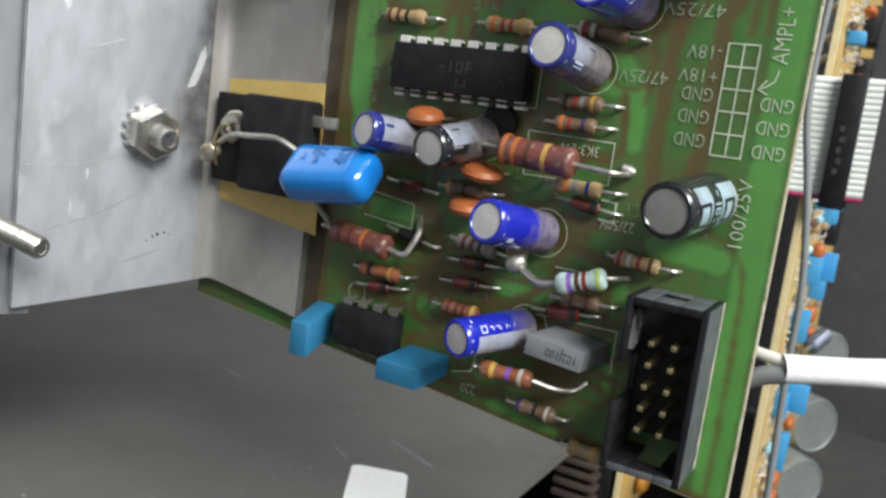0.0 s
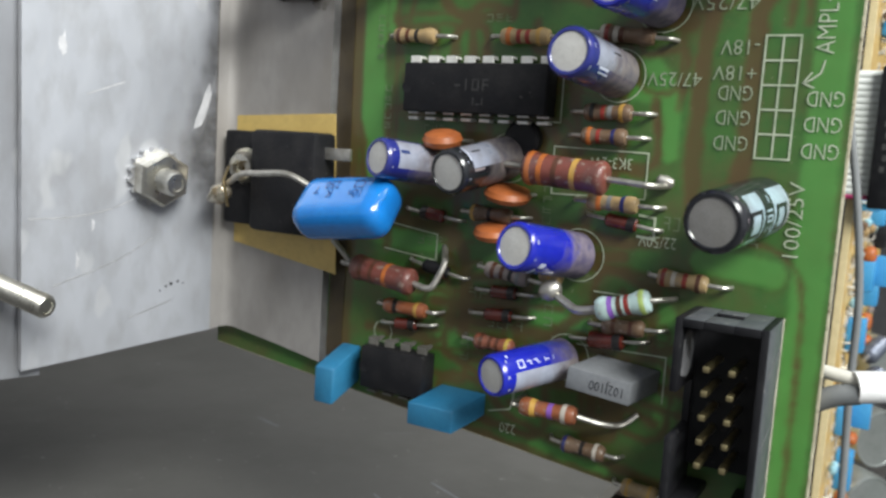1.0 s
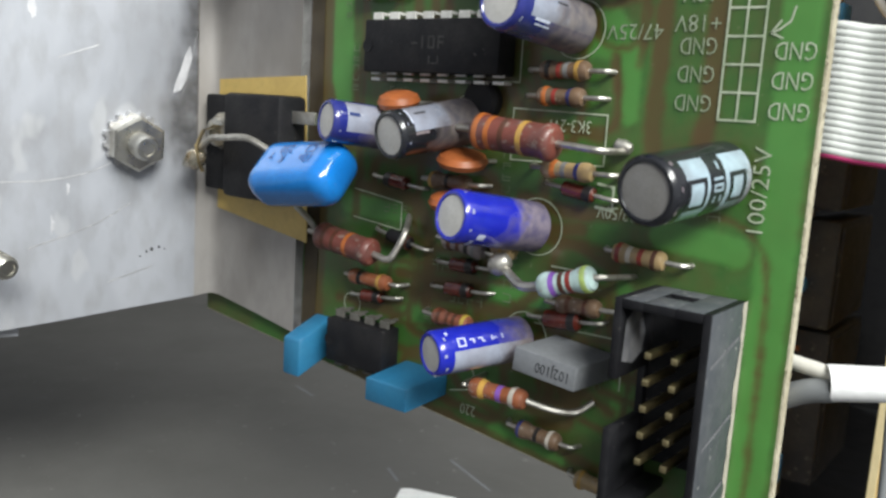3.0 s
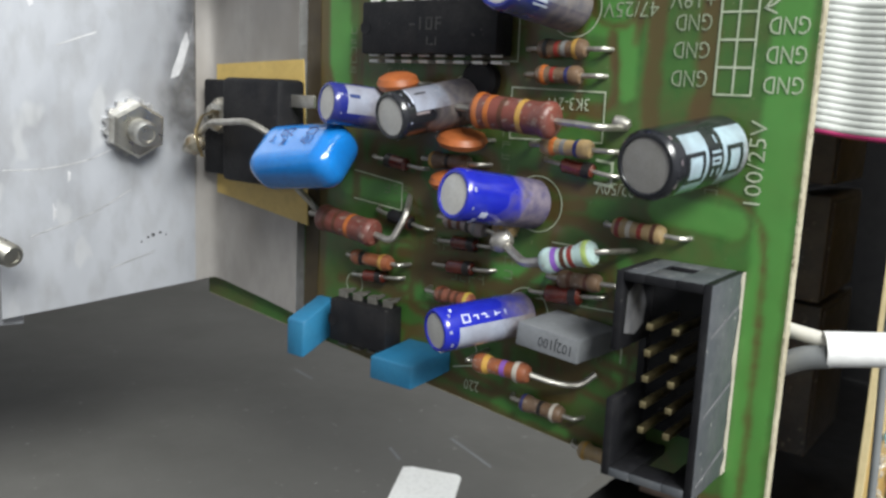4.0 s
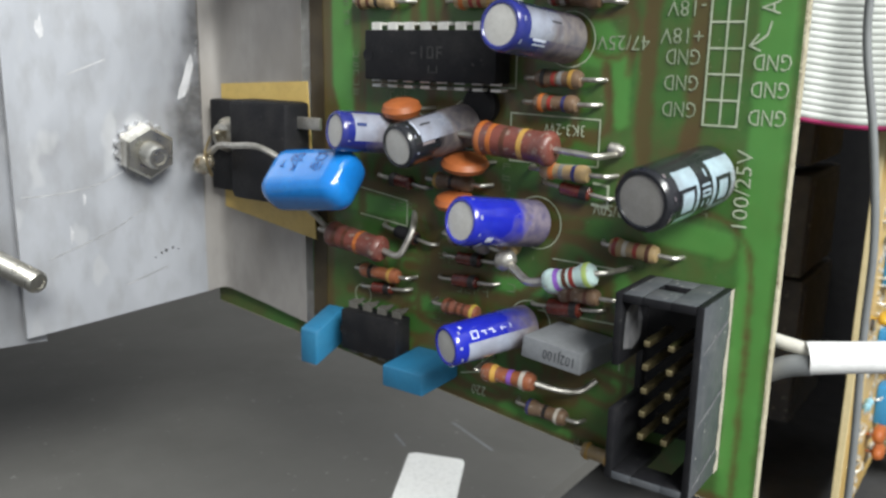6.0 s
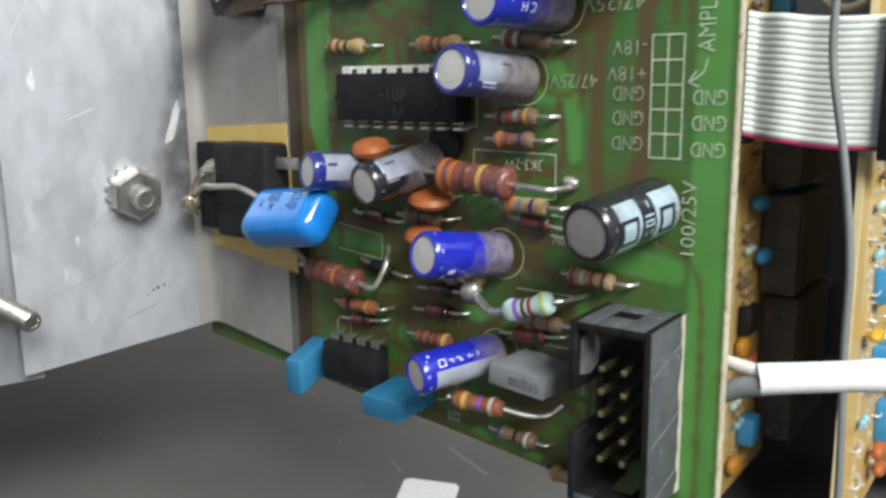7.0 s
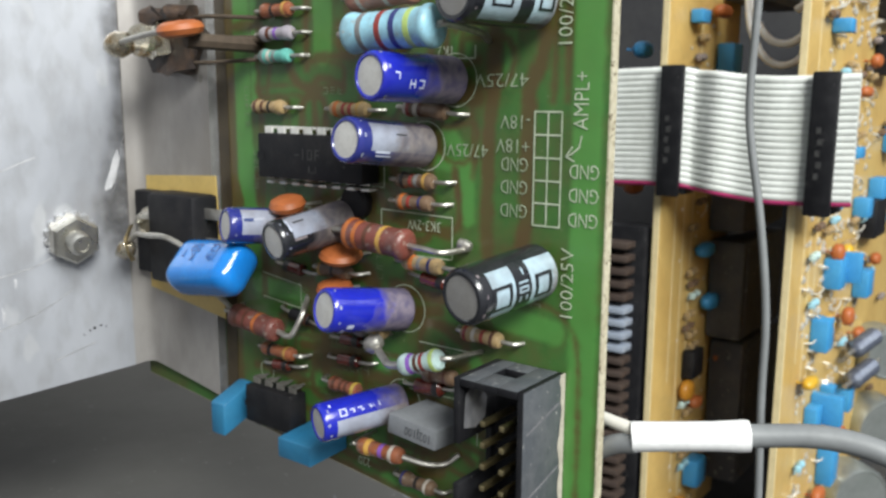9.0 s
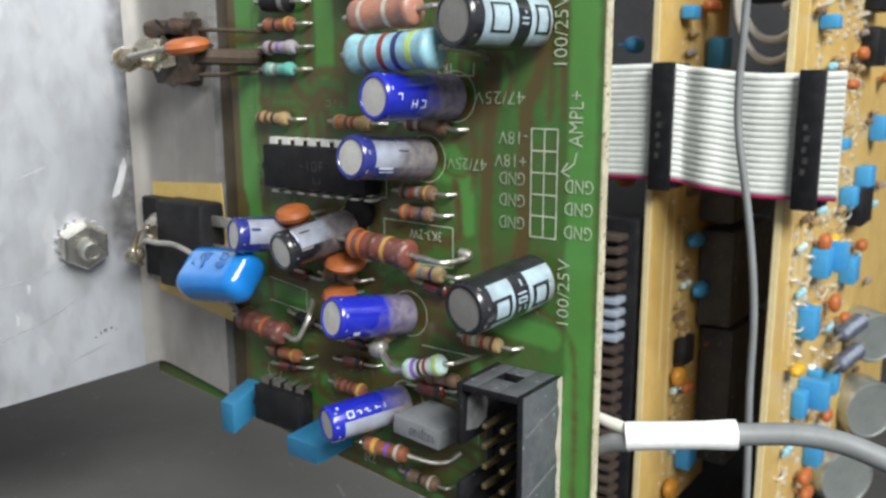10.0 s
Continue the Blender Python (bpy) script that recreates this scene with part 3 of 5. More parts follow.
bm.faces.new([bm.verts.new((a, 0.03, b)) for a, b in ((4.0, 6.0), (3.7, 4.4), (4.2, 2.6), (4.6, 1.0), (5.2, -0.2), (6.3, -0.6), (6.0, 0.8), (5.3, 2.6), (4.7, 4.6))])
on_plate("bright_scuff", bm, M["scuff"], "bright wedge-shaped scrape")
for a, b, k in ((25, 24, 0.7), (24, 9, 0.8), (20, -14, 0.5), (22, -19, 0.5)):
    bm = bmesh.new()
    bm.faces.new([bm.verts.new((a + k * (0.5 + rng.random()) * math.cos(t) * 0.5, 0.02, b + k * (1 + 2 * rng.random()) * math.sin(t))) for t in [2 * math.pi * j / 12 for j in range(12)]])
    on_plate("bright_scuff", bm, M["scuff"], "bright scuffed mark")

# a grease smear beside the transistor and the fold's dark reflection painted above it, thinning outwards
GA, GU = 26, 40
ga, gu = np.meshgrid(np.linspace(0.9, 11.5, GA), np.linspace(-21, 40, GU), indexing="ij")
wave = np.array([noise.noise(Vector((a * 0.35, u * 0.12, 3.0))) + 0.5 * noise.noise(Vector((a * 1.1, u * 0.4, 8.0))) for a, u in zip(ga.ravel(), gu.ravel())]).reshape(ga.shape)
reach = 6.2 + 2.8 * np.exp(-((gu + 4) / 6) ** 2) + 1.8 * wave
film_thick = np.clip((reach - ga) / 4.2, 0, 1) * np.clip((gu + 17) / 8, 0, 1) * np.clip((40 - gu) / 5, 0, 1) * np.clip((ga - 0.9) / 1.2, 0, 1)
smear = bpy.data.meshes.new("smear_and_reflection")
ids = np.arange(GA * GU).reshape(GA, GU)
smear.from_pydata((np.stack([ga, 0 * ga + 0.014, gu], -1).reshape(-1, 3) * MM).tolist(), [], np.stack([ids[:-1, :-1], ids[1:, :-1], ids[1:, 1:], ids[:-1, 1:]], -1).reshape(-1, 4).tolist())
smear.attributes.new("thick", "FLOAT", "POINT").data.foreach_set("value", film_thick.ravel().astype(np.float32))
film_mat = material("thin grey film of grease and painted reflection", (0.085, 0.083, 0.085), 0.45, 0.2, second=(0.14, 0.13, 0.125), scale=220, amount=0.8, bump=0.15)
nodes, links = film_mat.node_tree.nodes, film_mat.node_tree.links
at, grain, mul = nodes.new("ShaderNodeAttribute"), nodes.new("ShaderNodeTexNoise"), nodes.new("ShaderNodeMath")
at.attribute_name = "thick"
grain.inputs["Scale"].default_value, grain.inputs["Detail"].default_value = 330, 5
links.new(nodes["Texture Coordinate"].outputs["Object"], grain.inputs["Vector"])
mul.operation = "MULTIPLY"
span = nodes.new("ShaderNodeMapRange")
span.inputs[1].default_value, span.inputs[2].default_value, span.inputs[3].default_value = 0.25, 0.6, 0.25
span.inputs[4].default_value = 0.8
links.new(grain.outputs["Fac"], span.inputs[0])
links.new(at.outputs["Fac"], mul.inputs[0])
links.new(span.outputs[0], mul.inputs[1])
links.new(mul.outputs[0], nodes["Principled BSDF"].inputs["Alpha"])
smear.materials.append(film_mat)
ob = new("smear_and_reflection", smear)
ob.parent = bracket
ob.matrix_local = mat_mm(turn)
tagged(ob, "dark grease smear with a painted dark reflection along the fold")

back = Matrix.Translation(FOLD) @ turn
solo("rear_plate", box((26.0, -3.4, -34.2), (80, -1.9, 62), 0.15), M["alu"], back, "second bare aluminium plate behind the bracket", "metal plate")


def hexa(r, h, hole):
    bm = bmesh.new()
    rows = []
    for rr, z in ((r * 0.99, 0), (r, 0.25), (r, h - 0.35), (r * 0.9, h)):
        rows.append([bm.verts.new((rr * math.cos(math.pi * k / 3), rr * math.sin(math.pi * k / 3), z)) for k in range(6)])
    rows.append([bm.verts.new((hole * math.cos(math.pi * k / 3), hole * math.sin(math.pi * k / 3), h)) for k in range(6)])
    for a, b in zip(rows, rows[1:]):
        for k in range(6):
            bm.faces.new((a[k], a[(k + 1) % 6], b[(k + 1) % 6], b[k]))
    return bm


def thread(r, z0, z1, pitch=0.7):
    prof, z = [(0, z0)], z0
    while z < z1 - pitch:
        prof += [(r * 0.86, z), (r, z + pitch / 2)]
        z += pitch
    return lathe(prof + [(r * 0.86, z), (r * 0.8, z1), (r * 0.55, z1), (r * 0.5, z1 - 0.15), (0, z1 - 0.15)], 20)


NUT = FOLD + D * 11.7 + Vector((0, 0, -7.4))
bolt = thing("bolt_with_nut", axis(NUT, NUT + Vector((1, -0.26, -0.12))), "steel bolt end with hexagon nut and toothed washer on the bracket", "bolt")
bm = bmesh.new()
teeth = [(4.05 if k % 4 in (1, 2) else 3.6, 2 * math.pi * k / 64) for k in range(64)]
rows = [[bm.verts.new((r * math.cos(t), r * math.sin(t), z)) for r, t in teeth] for z in (-1.0, 0.75)]
bm.faces.new(rows[1])
for k in range(64):
    bm.faces.new((rows[0][k], rows[0][(k + 1) % 64], rows[1][(k + 1) % 64], rows[1][k]))
part("toothed_washer", bm, M["alu_edge"], bolt, smooth=False)
part("nut", hexa(3.8, 3.2, 1.7), M["nickel"], bolt, smooth=False)
part("thread", thread(1.75, 0, 6.2), M["nickel"], bolt)
p = FOLD + D * 32.5 + Vector((0, 0, -21.0)) - N * 1.9
solo("threaded_rod", thread(1.5, 0, 11.5, 0.6), M["nickel"], axis(p, p + N * 11 - D * 4.5 - Vector((0, 0, 2))), "bare threaded steel rod end standing out from the plate", "bolt")

# ---- power transistor on the bracket ----
bm = slab([(-71.6, 1.7), (-54.0, 2.6), (-52.8, -19.2), (-71.6, -16.6)], -1.95, -1.78)
solo("insulating_sheet", bm, M["mica"], Matrix(), "thin yellow insulating sheet under the transistor on the bracket", "insulator", smooth=False)
tr = thing("power_transistor", Matrix.Translation((-62, -2, -7)), "black plastic power transistor screwed flat to the bracket", "transistor")
bm = box((-9.6, -2.3, -6.6), (0.0, 0.0, 6.6), 0.4)
box((-2.5, -4.9, -6.9), (8.6, 0.02, 6.9), 0.7, bm)
part("body", bm, M["epoxy"], tr)
for z in (4.2, -0.2, -4.6):
    part("lead", box((8.4, -2.6, z - 0.8), (12.6, -2.0, z + 0.8), 0.1), M["tin"], tr, "flat tinned lead")
SCREW = axis((-67.3, -4.0, -5.4), (-67.0, -9, -5.9))
scr = thing("screw_with_lug", SCREW, "nickel screw with a bent brass solder lug on the transistor", "screw")
part("washer", lathe([(1.2, 0), (2.6, 0), (2.6, 0.5), (1.2, 0.5)], 24), M["nickel"], scr)
part("screw_head", lathe([(0, 0.4), (2.1, 0.4), (2.3, 0.9), (1.9, 1.9), (1.1, 2.1), (0.9, 1.6), (0, 1.6)], 24), M["nickel"], scr)
INTO = SCREW.inverted()
lug = bmesh.new()
edge = [Vector(p) for p in ((-66.4, -6.0, -4.6), (-67.6, -7.6, -5.4), (-67.4, -8.8, -7.4), (-67.0, -8.6, -9.6), (-67.6, -7.6, -11.0))]
for p, q in zip(edge, edge[1:]):
    w = Vector((1.0, -0.9, 0.1))
    bmesh.ops.convex_hull(lug, input=[lug.verts.new(INTO @ (e + k * w + Vector((0, h, 0)))) for e in (p, q) for k in (-0.8, 0.8) for h in (-0.2, 0.2)])
part("solder_lug", lug, M["brass"], scr, "bent brass solder lug", smooth=False)
part("solder_joint", ragged(lathe([(0, -2.3), (0.9, -1.8), (1.5, -0.4), (1.45, 0.9), (0.8, 1.9), (0, 2.1)], 16), 0.5, 3.0, 0), M["flux"], scr, "bright solder blob").matrix_local = mat_mm(INTO @ axis((-68.4, -8.3, -9.3), (-66, -8.6, -8.0)))

blue = thing("film_capacitor", Matrix.Translation((-45.8, -9.6, -9.2)), "glossy sky-blue dipped film capacitor soldered to the screw lug", "capacitor")
bm = bmesh.new()
bmesh.ops.create_cube(bm, size=1, matrix=Matrix.LocRotScale((0, 0, 0), None, (13.6, 5.4, 7.9)))
bmesh.ops.bevel(bm, geom=bm.edges[:], offset=2.45, segments=8, affect="EDGES", profile=0.55)
TILT_UP = Matrix.Rotation(radians(-6), 4, "Y") @ Matrix.Rotation(radians(-44), 4, "X")
for v in bm.verts:
    bulge = 1 + 0.10 * math.cos(v.co.x / 6.7 * 1.3)
    v.co.y *= bulge
    v.co.z *= 0.93 + 0.07 * math.cos((v.co.x + 1.5) / 6.7 * 1.4)
bmesh.ops.transform(bm, matrix=TILT_UP, verts=bm.verts)
part("body", bm, M["blue_dip"], blue)
part("lead", tube([(-5.6, 0.0, 2.2), (-8.6, -1.2, 3.6), (-13, -1.2, 3.4), (-17.5, 0.0, 3.0), (-20.6, 0.8, 1.6)], 0.42, 8), M["tin"], blue, "bent tinned wire")
part("lead", tube([(-3.2, 1.0, -2.6), (-4.4, 3.2, -4.4), (-4.2, 5.2, -6.2), (-3.4, 6.0, -7.6)], 0.4, 8), M["tin"], blue, "bent tinned wire")
for text, x, z, sz in (("C2", 4.0, 1.9, 1.9), ("10n", 4.2, 0.4, 1.9), ("250", 0.2, 1.9, 1.9), ("K", -0.4, 0.4, 1.9), ("T", -2.6, 1.0, 1.7)):
    m = flipped(x, z)
    m.translation.y = -3.0
    letters(text, sz, TILT_UP @ m, M["navy_ink"], blue)


# ---- components ----
def lead_pair(parent, a, b, r, ext_a, ext_b):
    """Two wires from the body's ends out and down into the board."""
    a, b = Vector(a), Vector(b)
    d = (b - a).normalized()
    for p, q, e in ((a, -d, ext_a), (b, d, ext_b)):
        if e <= 0:
            continue
        f = p + q * e
        pts = [p - q * 0.3, p + q * e * 0.55, f + Vector((0, 0.25, 0)), Vector((f.x + q.x * 0.5, 0.3, f.z + q.z * 0.3))]
        local = Matrix.Translation(parent.matrix_world.translation / MM) @ parent.matrix_world.to_3x3().to_4x4()
        part("lead", tube([local.inverted() @ v for v in pts], r, 8, 4), M["tin"], parent, "tinned wire")


def resistor(a, b, r, body, bands, ext=(1.6, 1.6), label="", big=False):
    """An axial resistor from a to b, with bands at shares of its length."""
    a, b = Vector(a), Vector(b)
    L = (b - a).length
    th = thing("resistor", axis(a, b), label or "small lacquered axial resistor with painted colour bands on the board", "resistor", "axial resistors on the board")
    waist = 0.90 if big else 0.80
    cap = min(0.26 * L, 2.0 if not big else 1.4)
    raw = [(0, 0), (0.45 * r, 0.02), (0.80 * r, 0.10 * cap), (r * 0.97, 0.35 * cap), (r, 0.6 * cap), (0.97 * r, 0.85 * cap), (waist * r, 1.25 * cap)]
    prof = raw + [(waist * r, L / 2)] + [(q, L - z) for q, z in reversed(raw)]

    def radius(z):
        return float(np.interp(z, [z for _, z in prof], [q for q, _ in prof]))

    core = part("body", lathe(prof, 24), M["r_" + body], th)
    for share, colour in bands:
        z0, w = share * L, (0.085 if not big else 0.06) * L
        zs = [z0 - w / 2 + w * k / 4 for k in range(5)]
        ring = [(radius(zs[0]) - 0.05, zs[0])] + [(radius(z) + 0.035, z) for z in zs] + [(radius(zs[-1]) - 0.05, zs[-1])]
        part("band", lathe(ring, 24), M["band_" + colour], core)
    lead_pair(th, a, b, 0.36 if big else 0.27, *ext)
    return th


def small(x0, z0, x1, z1, h, body, bands, ext=(1.6, 1.8), r=1.04, label=""):
    resistor((x0, -h, z0), (x1, -h, z1), r, body, bands, ext, label)


small(-45.4, 12.9, -39.3, 12.8, 1.3, "tan", [(0.16, "n"), (0.36, "n"), (0.58, "k")], (0.8, 1.8))
small(-30.2, 12.7, -23.8, 12.6, 1.3, "tan", [(0.2, "o"), (0.40, "r"), (0.58, "r"), (0.8, "d")], (1.4, 1.4))
small(-17.8, 13.0, -11.4, 12.4, 1.3, "dull", [(0.08, "w"), (0.16, "r"), (0.32, "w"), (0.42, "n")], (1.4, 1.8))
small(-18.9, 4.1, -13.2, 4.1, 1.3, "dull", [(0.2, "k"), (0.42, "r"), (0.56, "g"), (0.8, "d")])
small(-19.0, 1.4, -13.6, 1.4, 1.3, "dull", [(0.2, "o"), (0.40, "r"), (0.72, "b")])
small(-17.4, -6.0, -11.4, -6.1, 2.0, "tan", [(0.26, "o"), (0.46, "g"), (0.72, "b")], (1.6, 2.0))
small(-8.7, -13.7, -3.1, -14.0, 1.4, "tan", [(0.14, "r"), (0.34, "w"), (0.56, "r"), (0.82, "n")], (1.0, 1.8))
small(-44.5, -22.1, -38.0, -22.2, 1.8, "orange", [(0.3, "k"), (0.8, "d")], (1.2, 1.2))
small(-29.8, -15.4, -24.0, -16.1, 2.0, "grey", [(0.22, "n"), (0.42, "n"), (0.62, "k"), (0.8, "g")], (1.2, 2.4))
small(-32.5, -8.7, -26.9, -8.8, 1.8, "dull", [(0.1, "d"), (0.5, "k")], (1.4, 1.4))
small(-30.7, -24.6, -25.4, -24.8, 1.9, "rust", [(0.22, "n"), (0.44, "n"), (0.62, "n"), (0.88, "y")], (1.8, 0))
small(-14.6, -20.2, -9.6, -20.0, 1.4, "dull", [(0.3, "n"), (0.7, "n")])
small(-18.4, -35.2, -12.9, -35.5, 1.4, "dull", [(0.1, "b"), (0.5, "k"), (0.8, "w")], (1.4, 1.4))
small(-10.6, -38.6, -6.4, -38.9, 1.4, "tan", [(0.2, "d"), (0.8, "d")], (1.0, 1.0))
small(-43.2, 25.8, -37.5, 25.8, 1.3, "orange", [(0.42, "k"), (0.85, "d")])
small(-43.4, 22.7, -37.3, 22.7, 1.3, "mauve", [(0.3, "n"), (0.52, "v")])
small(-43.6, 19.7, -37.8, 19.7, 1.3, "teal", [(0.14, "g"), (0.34, "w"), (0.52, "g")])
small(-25.4, 20.6, -19.6, 20.6, 1.4, "tan", [(0.2, "n"), (0.4, "r")])
small(-24.5, 27.9, -19.0, 27.9, 1.4, "rust", [(0.3, "k"), (0.6, "d")])
small(-13, 33.5, -7.4, 33.4, 1.4, "tan", [(0.2, "r"), (0.5, "k")])
small(-43.2, 34.5, -37.5, 34.5, 1.3, "tan", [(0.2, "n"), (0.45, "r")])

resistor((-24.2, -5.0, -2.6), (-14.2, -5.0, -3.3), 1.98, "brown", [(0.10, "o"), (0.24, "o"), (0.42, "n"), (0.64, "d")], (3.0, 5.0), "large red-brown power resistor with orange and yellow bands", True)
resistor((-48.2, -4.0, -17.2), (-38.9, -4.0, -18.3), 1.75, "brown", [(0.20, "n"), (0.38, "n"), (0.60, "o")], (2.0, 0), "red-brown power resistor with thin gold bands", True)
resistor((-18.7, -10.0, 21.2), (-6.2, -10.0, 21.6), 2.35, "sky", [(0.24, "g"), (0.46, "r"), (0.62, "b"), (0.78, "e")], (1.4, 0), "large pale-blue metal film power resistor standing off the board", True)
resistor((-20.2, -8.0, 25.6), (-10.6, -8.0, 26.2), 2.0, "flesh", [(0.22, "w"), (0.62, "w")], (1.4, 2.6), "large pinkish-brown power resistor with pale bands", True)
resistor((-13.4, -7.4, -17.4), (-7.6, -7.2, -15.6), 1.35, "pale", [(0.30, "v"), (0.46, "n"), (0.60, "r"), (0.88, "e")], (0, 0), "pale blue-green metal film resistor raised on bent leads")
resistor((-22.6, -5.0, -30.6), (-15.6, -4.6, -30.6), 1.15, "orange", [(0.26, "d"), (0.56, "v"), (0.80, "w")], (1.0, 0), "orange-brown resistor with violet and white bands, raised")


def bare_wire(name, points, r, label, material="tin"):
    o = Vector(points[0])
    return solo(name, tube([Vector(p) - o for p in points], r, 8, 6), M[material], Matrix.Translation(o), label, "wire")


bare_wire("bent_lead", [(-39.2, -4, -18.3), (-36.8, -3.9, -18.7), (-36.0, -3.4, -17.7), (-35.5, -2.4, -15.5), (-36.3, -1.0, -14.6), (-37.0, 0.2, -13.6)], 0.42, "bent tinned resistor lead entering the board")
bare_wire("bent_lead", [(-13.4, -7.4, -17.4), (-15.6, -7.2, -17.8), (-17.6, -6.2, -17.3), (-19.4, -5.2, -16.6)], 0.5, "bent tinned lead with solder")
bare_wire("bent_lead", [(-6.4, -10.0, 21.6), (-5.4, -9.4, 21.8), (-5.0, -4, 21.2), (-6.4, -0.2, 20.6)], 0.4, "tinned lead of the large blue resistor")
bare_wire("bent_lead", [(-15.6, -4.6, -30.6), (-13.0, -3.4, -31.2), (-11.2, -1.6, -31.4), (-9.8, -0.4, -30.2)], 0.36, "tinned resistor lead lying over the board")
bare_wire("bent_lead", [(-7.7, -7.2, -15.6), (-7.0, -6.8, -15.5), (-6.7, -5.6, -15.6), (-6.7, 0.2, -16.2)], 0.3, "tinned lead running down into the board")
solo("solder_blob", lathe([(0, -1.4), (0.8, -1.1), (1.25, -0.2), (1.1, 0.7), (0.5, 1.3), (0, 1.4)], 14), M["tin"], axis((-19.8, -5.2, -16.4), (-21, -5.6, -17.2)), "shiny solder blob joining two raised leads", "solder")
small(-21.8, -14.6, -19.2, -15.2, 3.4, "tan", [(0.5, "d")], (0, 0), 1.15, "short tan resistor end beside a solder blob")
solo("solder_blob", lathe([(0, -1.1), (0.6, -0.8), (0.75, 0), (0.6, 0.8), (0, 1.1)], 12), M["tin"], axis((-9.0, -0.8, -3.2), (-8.0, -0.6, -3.5)), "bright solder blob on a resistor lead", "solder")


def diode(x0, z0, x1, z1, h=1.0, r=0.85, colour="glass_red", band="k", at=0.82):
    a, b = Vector((x0, -h, z0)), Vector((x1, -h, z1))
    L = (b - a).length
    th = thing("diode", axis(a, b), "small red-brown glass diode with a black band" if colour == "glass_red" else "black moulded diode with a pale band", "diode", "diodes on the board")
    part("body", lathe([(0, 0), (r * 0.7, 0.05), (r, 0.35), (r, L - 0.35), (r * 0.7, L - 0.05), (0, L)], 18), M[colour], th)
    part("band", lathe([(r * 0.9, L * at - 0.45), (r + 0.04, L * at - 0.45), (r + 0.04, L * at + 0.45), (r * 0.9, L * at + 0.45)], 18), M["band_" + band], th)
    lead_pair(th, a, b, 0.25, 2.2, 2.2)
    return th


diode(-15.4, -7.9, -11.6, -8.4)
diode(-29.4, -18.3, -25.8, -18.2)
diode(-40.2, -9.4, -36.6, -9.8, at=0.2)
diode(-39.3, -16.2, -35.6, -16.9, colour="epoxy", band="n")
diode(-30.0, -21.3, -26.2, -21.1)
diode(-16.3, -22.2, -11.9, -21.8, r=1.05)
diode(-43.2, -24.6, -39.8, -24.3)
diode(-43.4, 29.0, -38.0, 28.8, 1.3, 1.35, "epoxy", "g")
diode(-42.6, 31.8, -38.4, 31.8)


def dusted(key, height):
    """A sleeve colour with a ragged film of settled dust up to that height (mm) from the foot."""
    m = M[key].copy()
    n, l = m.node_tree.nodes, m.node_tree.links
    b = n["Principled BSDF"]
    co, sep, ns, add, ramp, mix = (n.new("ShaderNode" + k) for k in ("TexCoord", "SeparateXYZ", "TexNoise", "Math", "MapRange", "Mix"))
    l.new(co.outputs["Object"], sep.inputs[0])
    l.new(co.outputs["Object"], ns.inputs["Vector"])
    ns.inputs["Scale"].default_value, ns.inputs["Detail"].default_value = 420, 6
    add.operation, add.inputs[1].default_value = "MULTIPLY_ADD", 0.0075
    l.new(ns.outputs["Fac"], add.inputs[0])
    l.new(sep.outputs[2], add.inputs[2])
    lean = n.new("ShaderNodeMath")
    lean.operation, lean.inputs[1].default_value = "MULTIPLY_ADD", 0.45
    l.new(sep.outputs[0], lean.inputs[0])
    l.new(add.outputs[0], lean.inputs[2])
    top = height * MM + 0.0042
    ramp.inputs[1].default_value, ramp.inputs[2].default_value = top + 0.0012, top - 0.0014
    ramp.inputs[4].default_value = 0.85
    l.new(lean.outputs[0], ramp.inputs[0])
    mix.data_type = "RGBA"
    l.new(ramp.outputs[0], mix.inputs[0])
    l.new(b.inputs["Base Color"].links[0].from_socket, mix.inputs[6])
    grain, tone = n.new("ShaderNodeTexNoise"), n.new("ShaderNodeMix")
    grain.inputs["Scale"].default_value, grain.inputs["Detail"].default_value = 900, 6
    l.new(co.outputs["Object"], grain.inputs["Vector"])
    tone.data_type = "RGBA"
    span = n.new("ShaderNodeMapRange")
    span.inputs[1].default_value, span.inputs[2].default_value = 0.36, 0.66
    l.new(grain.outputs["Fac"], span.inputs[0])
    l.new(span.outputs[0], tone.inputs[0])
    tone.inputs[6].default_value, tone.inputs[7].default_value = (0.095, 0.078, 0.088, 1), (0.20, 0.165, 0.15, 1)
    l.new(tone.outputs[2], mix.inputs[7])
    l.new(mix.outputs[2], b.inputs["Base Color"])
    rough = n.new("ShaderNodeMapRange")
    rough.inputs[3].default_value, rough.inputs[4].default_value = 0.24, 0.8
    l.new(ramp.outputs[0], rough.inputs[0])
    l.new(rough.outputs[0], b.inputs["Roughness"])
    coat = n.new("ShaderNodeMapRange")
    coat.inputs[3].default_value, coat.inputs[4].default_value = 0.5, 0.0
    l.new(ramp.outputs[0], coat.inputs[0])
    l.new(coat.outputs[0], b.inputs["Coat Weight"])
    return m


def can_mark(r, a0, a1, z0, z1):
    """A patch of ink wrapped on a can of radius r."""
    bm, n = bmesh.new(), 8
    turns = [radians(-a0 + (a0 - a1) * k / n) for k in range(n + 1)]
    ring = [[bm.verts.new((r * math.cos(t), r * math.sin(t), z)) for t in turns] for z in (z0, z1)]
    for k in range(n):
        bm.faces.new((ring[0][k], ring[0][k + 1], ring[1][k + 1], ring[1][k]))
    return bm


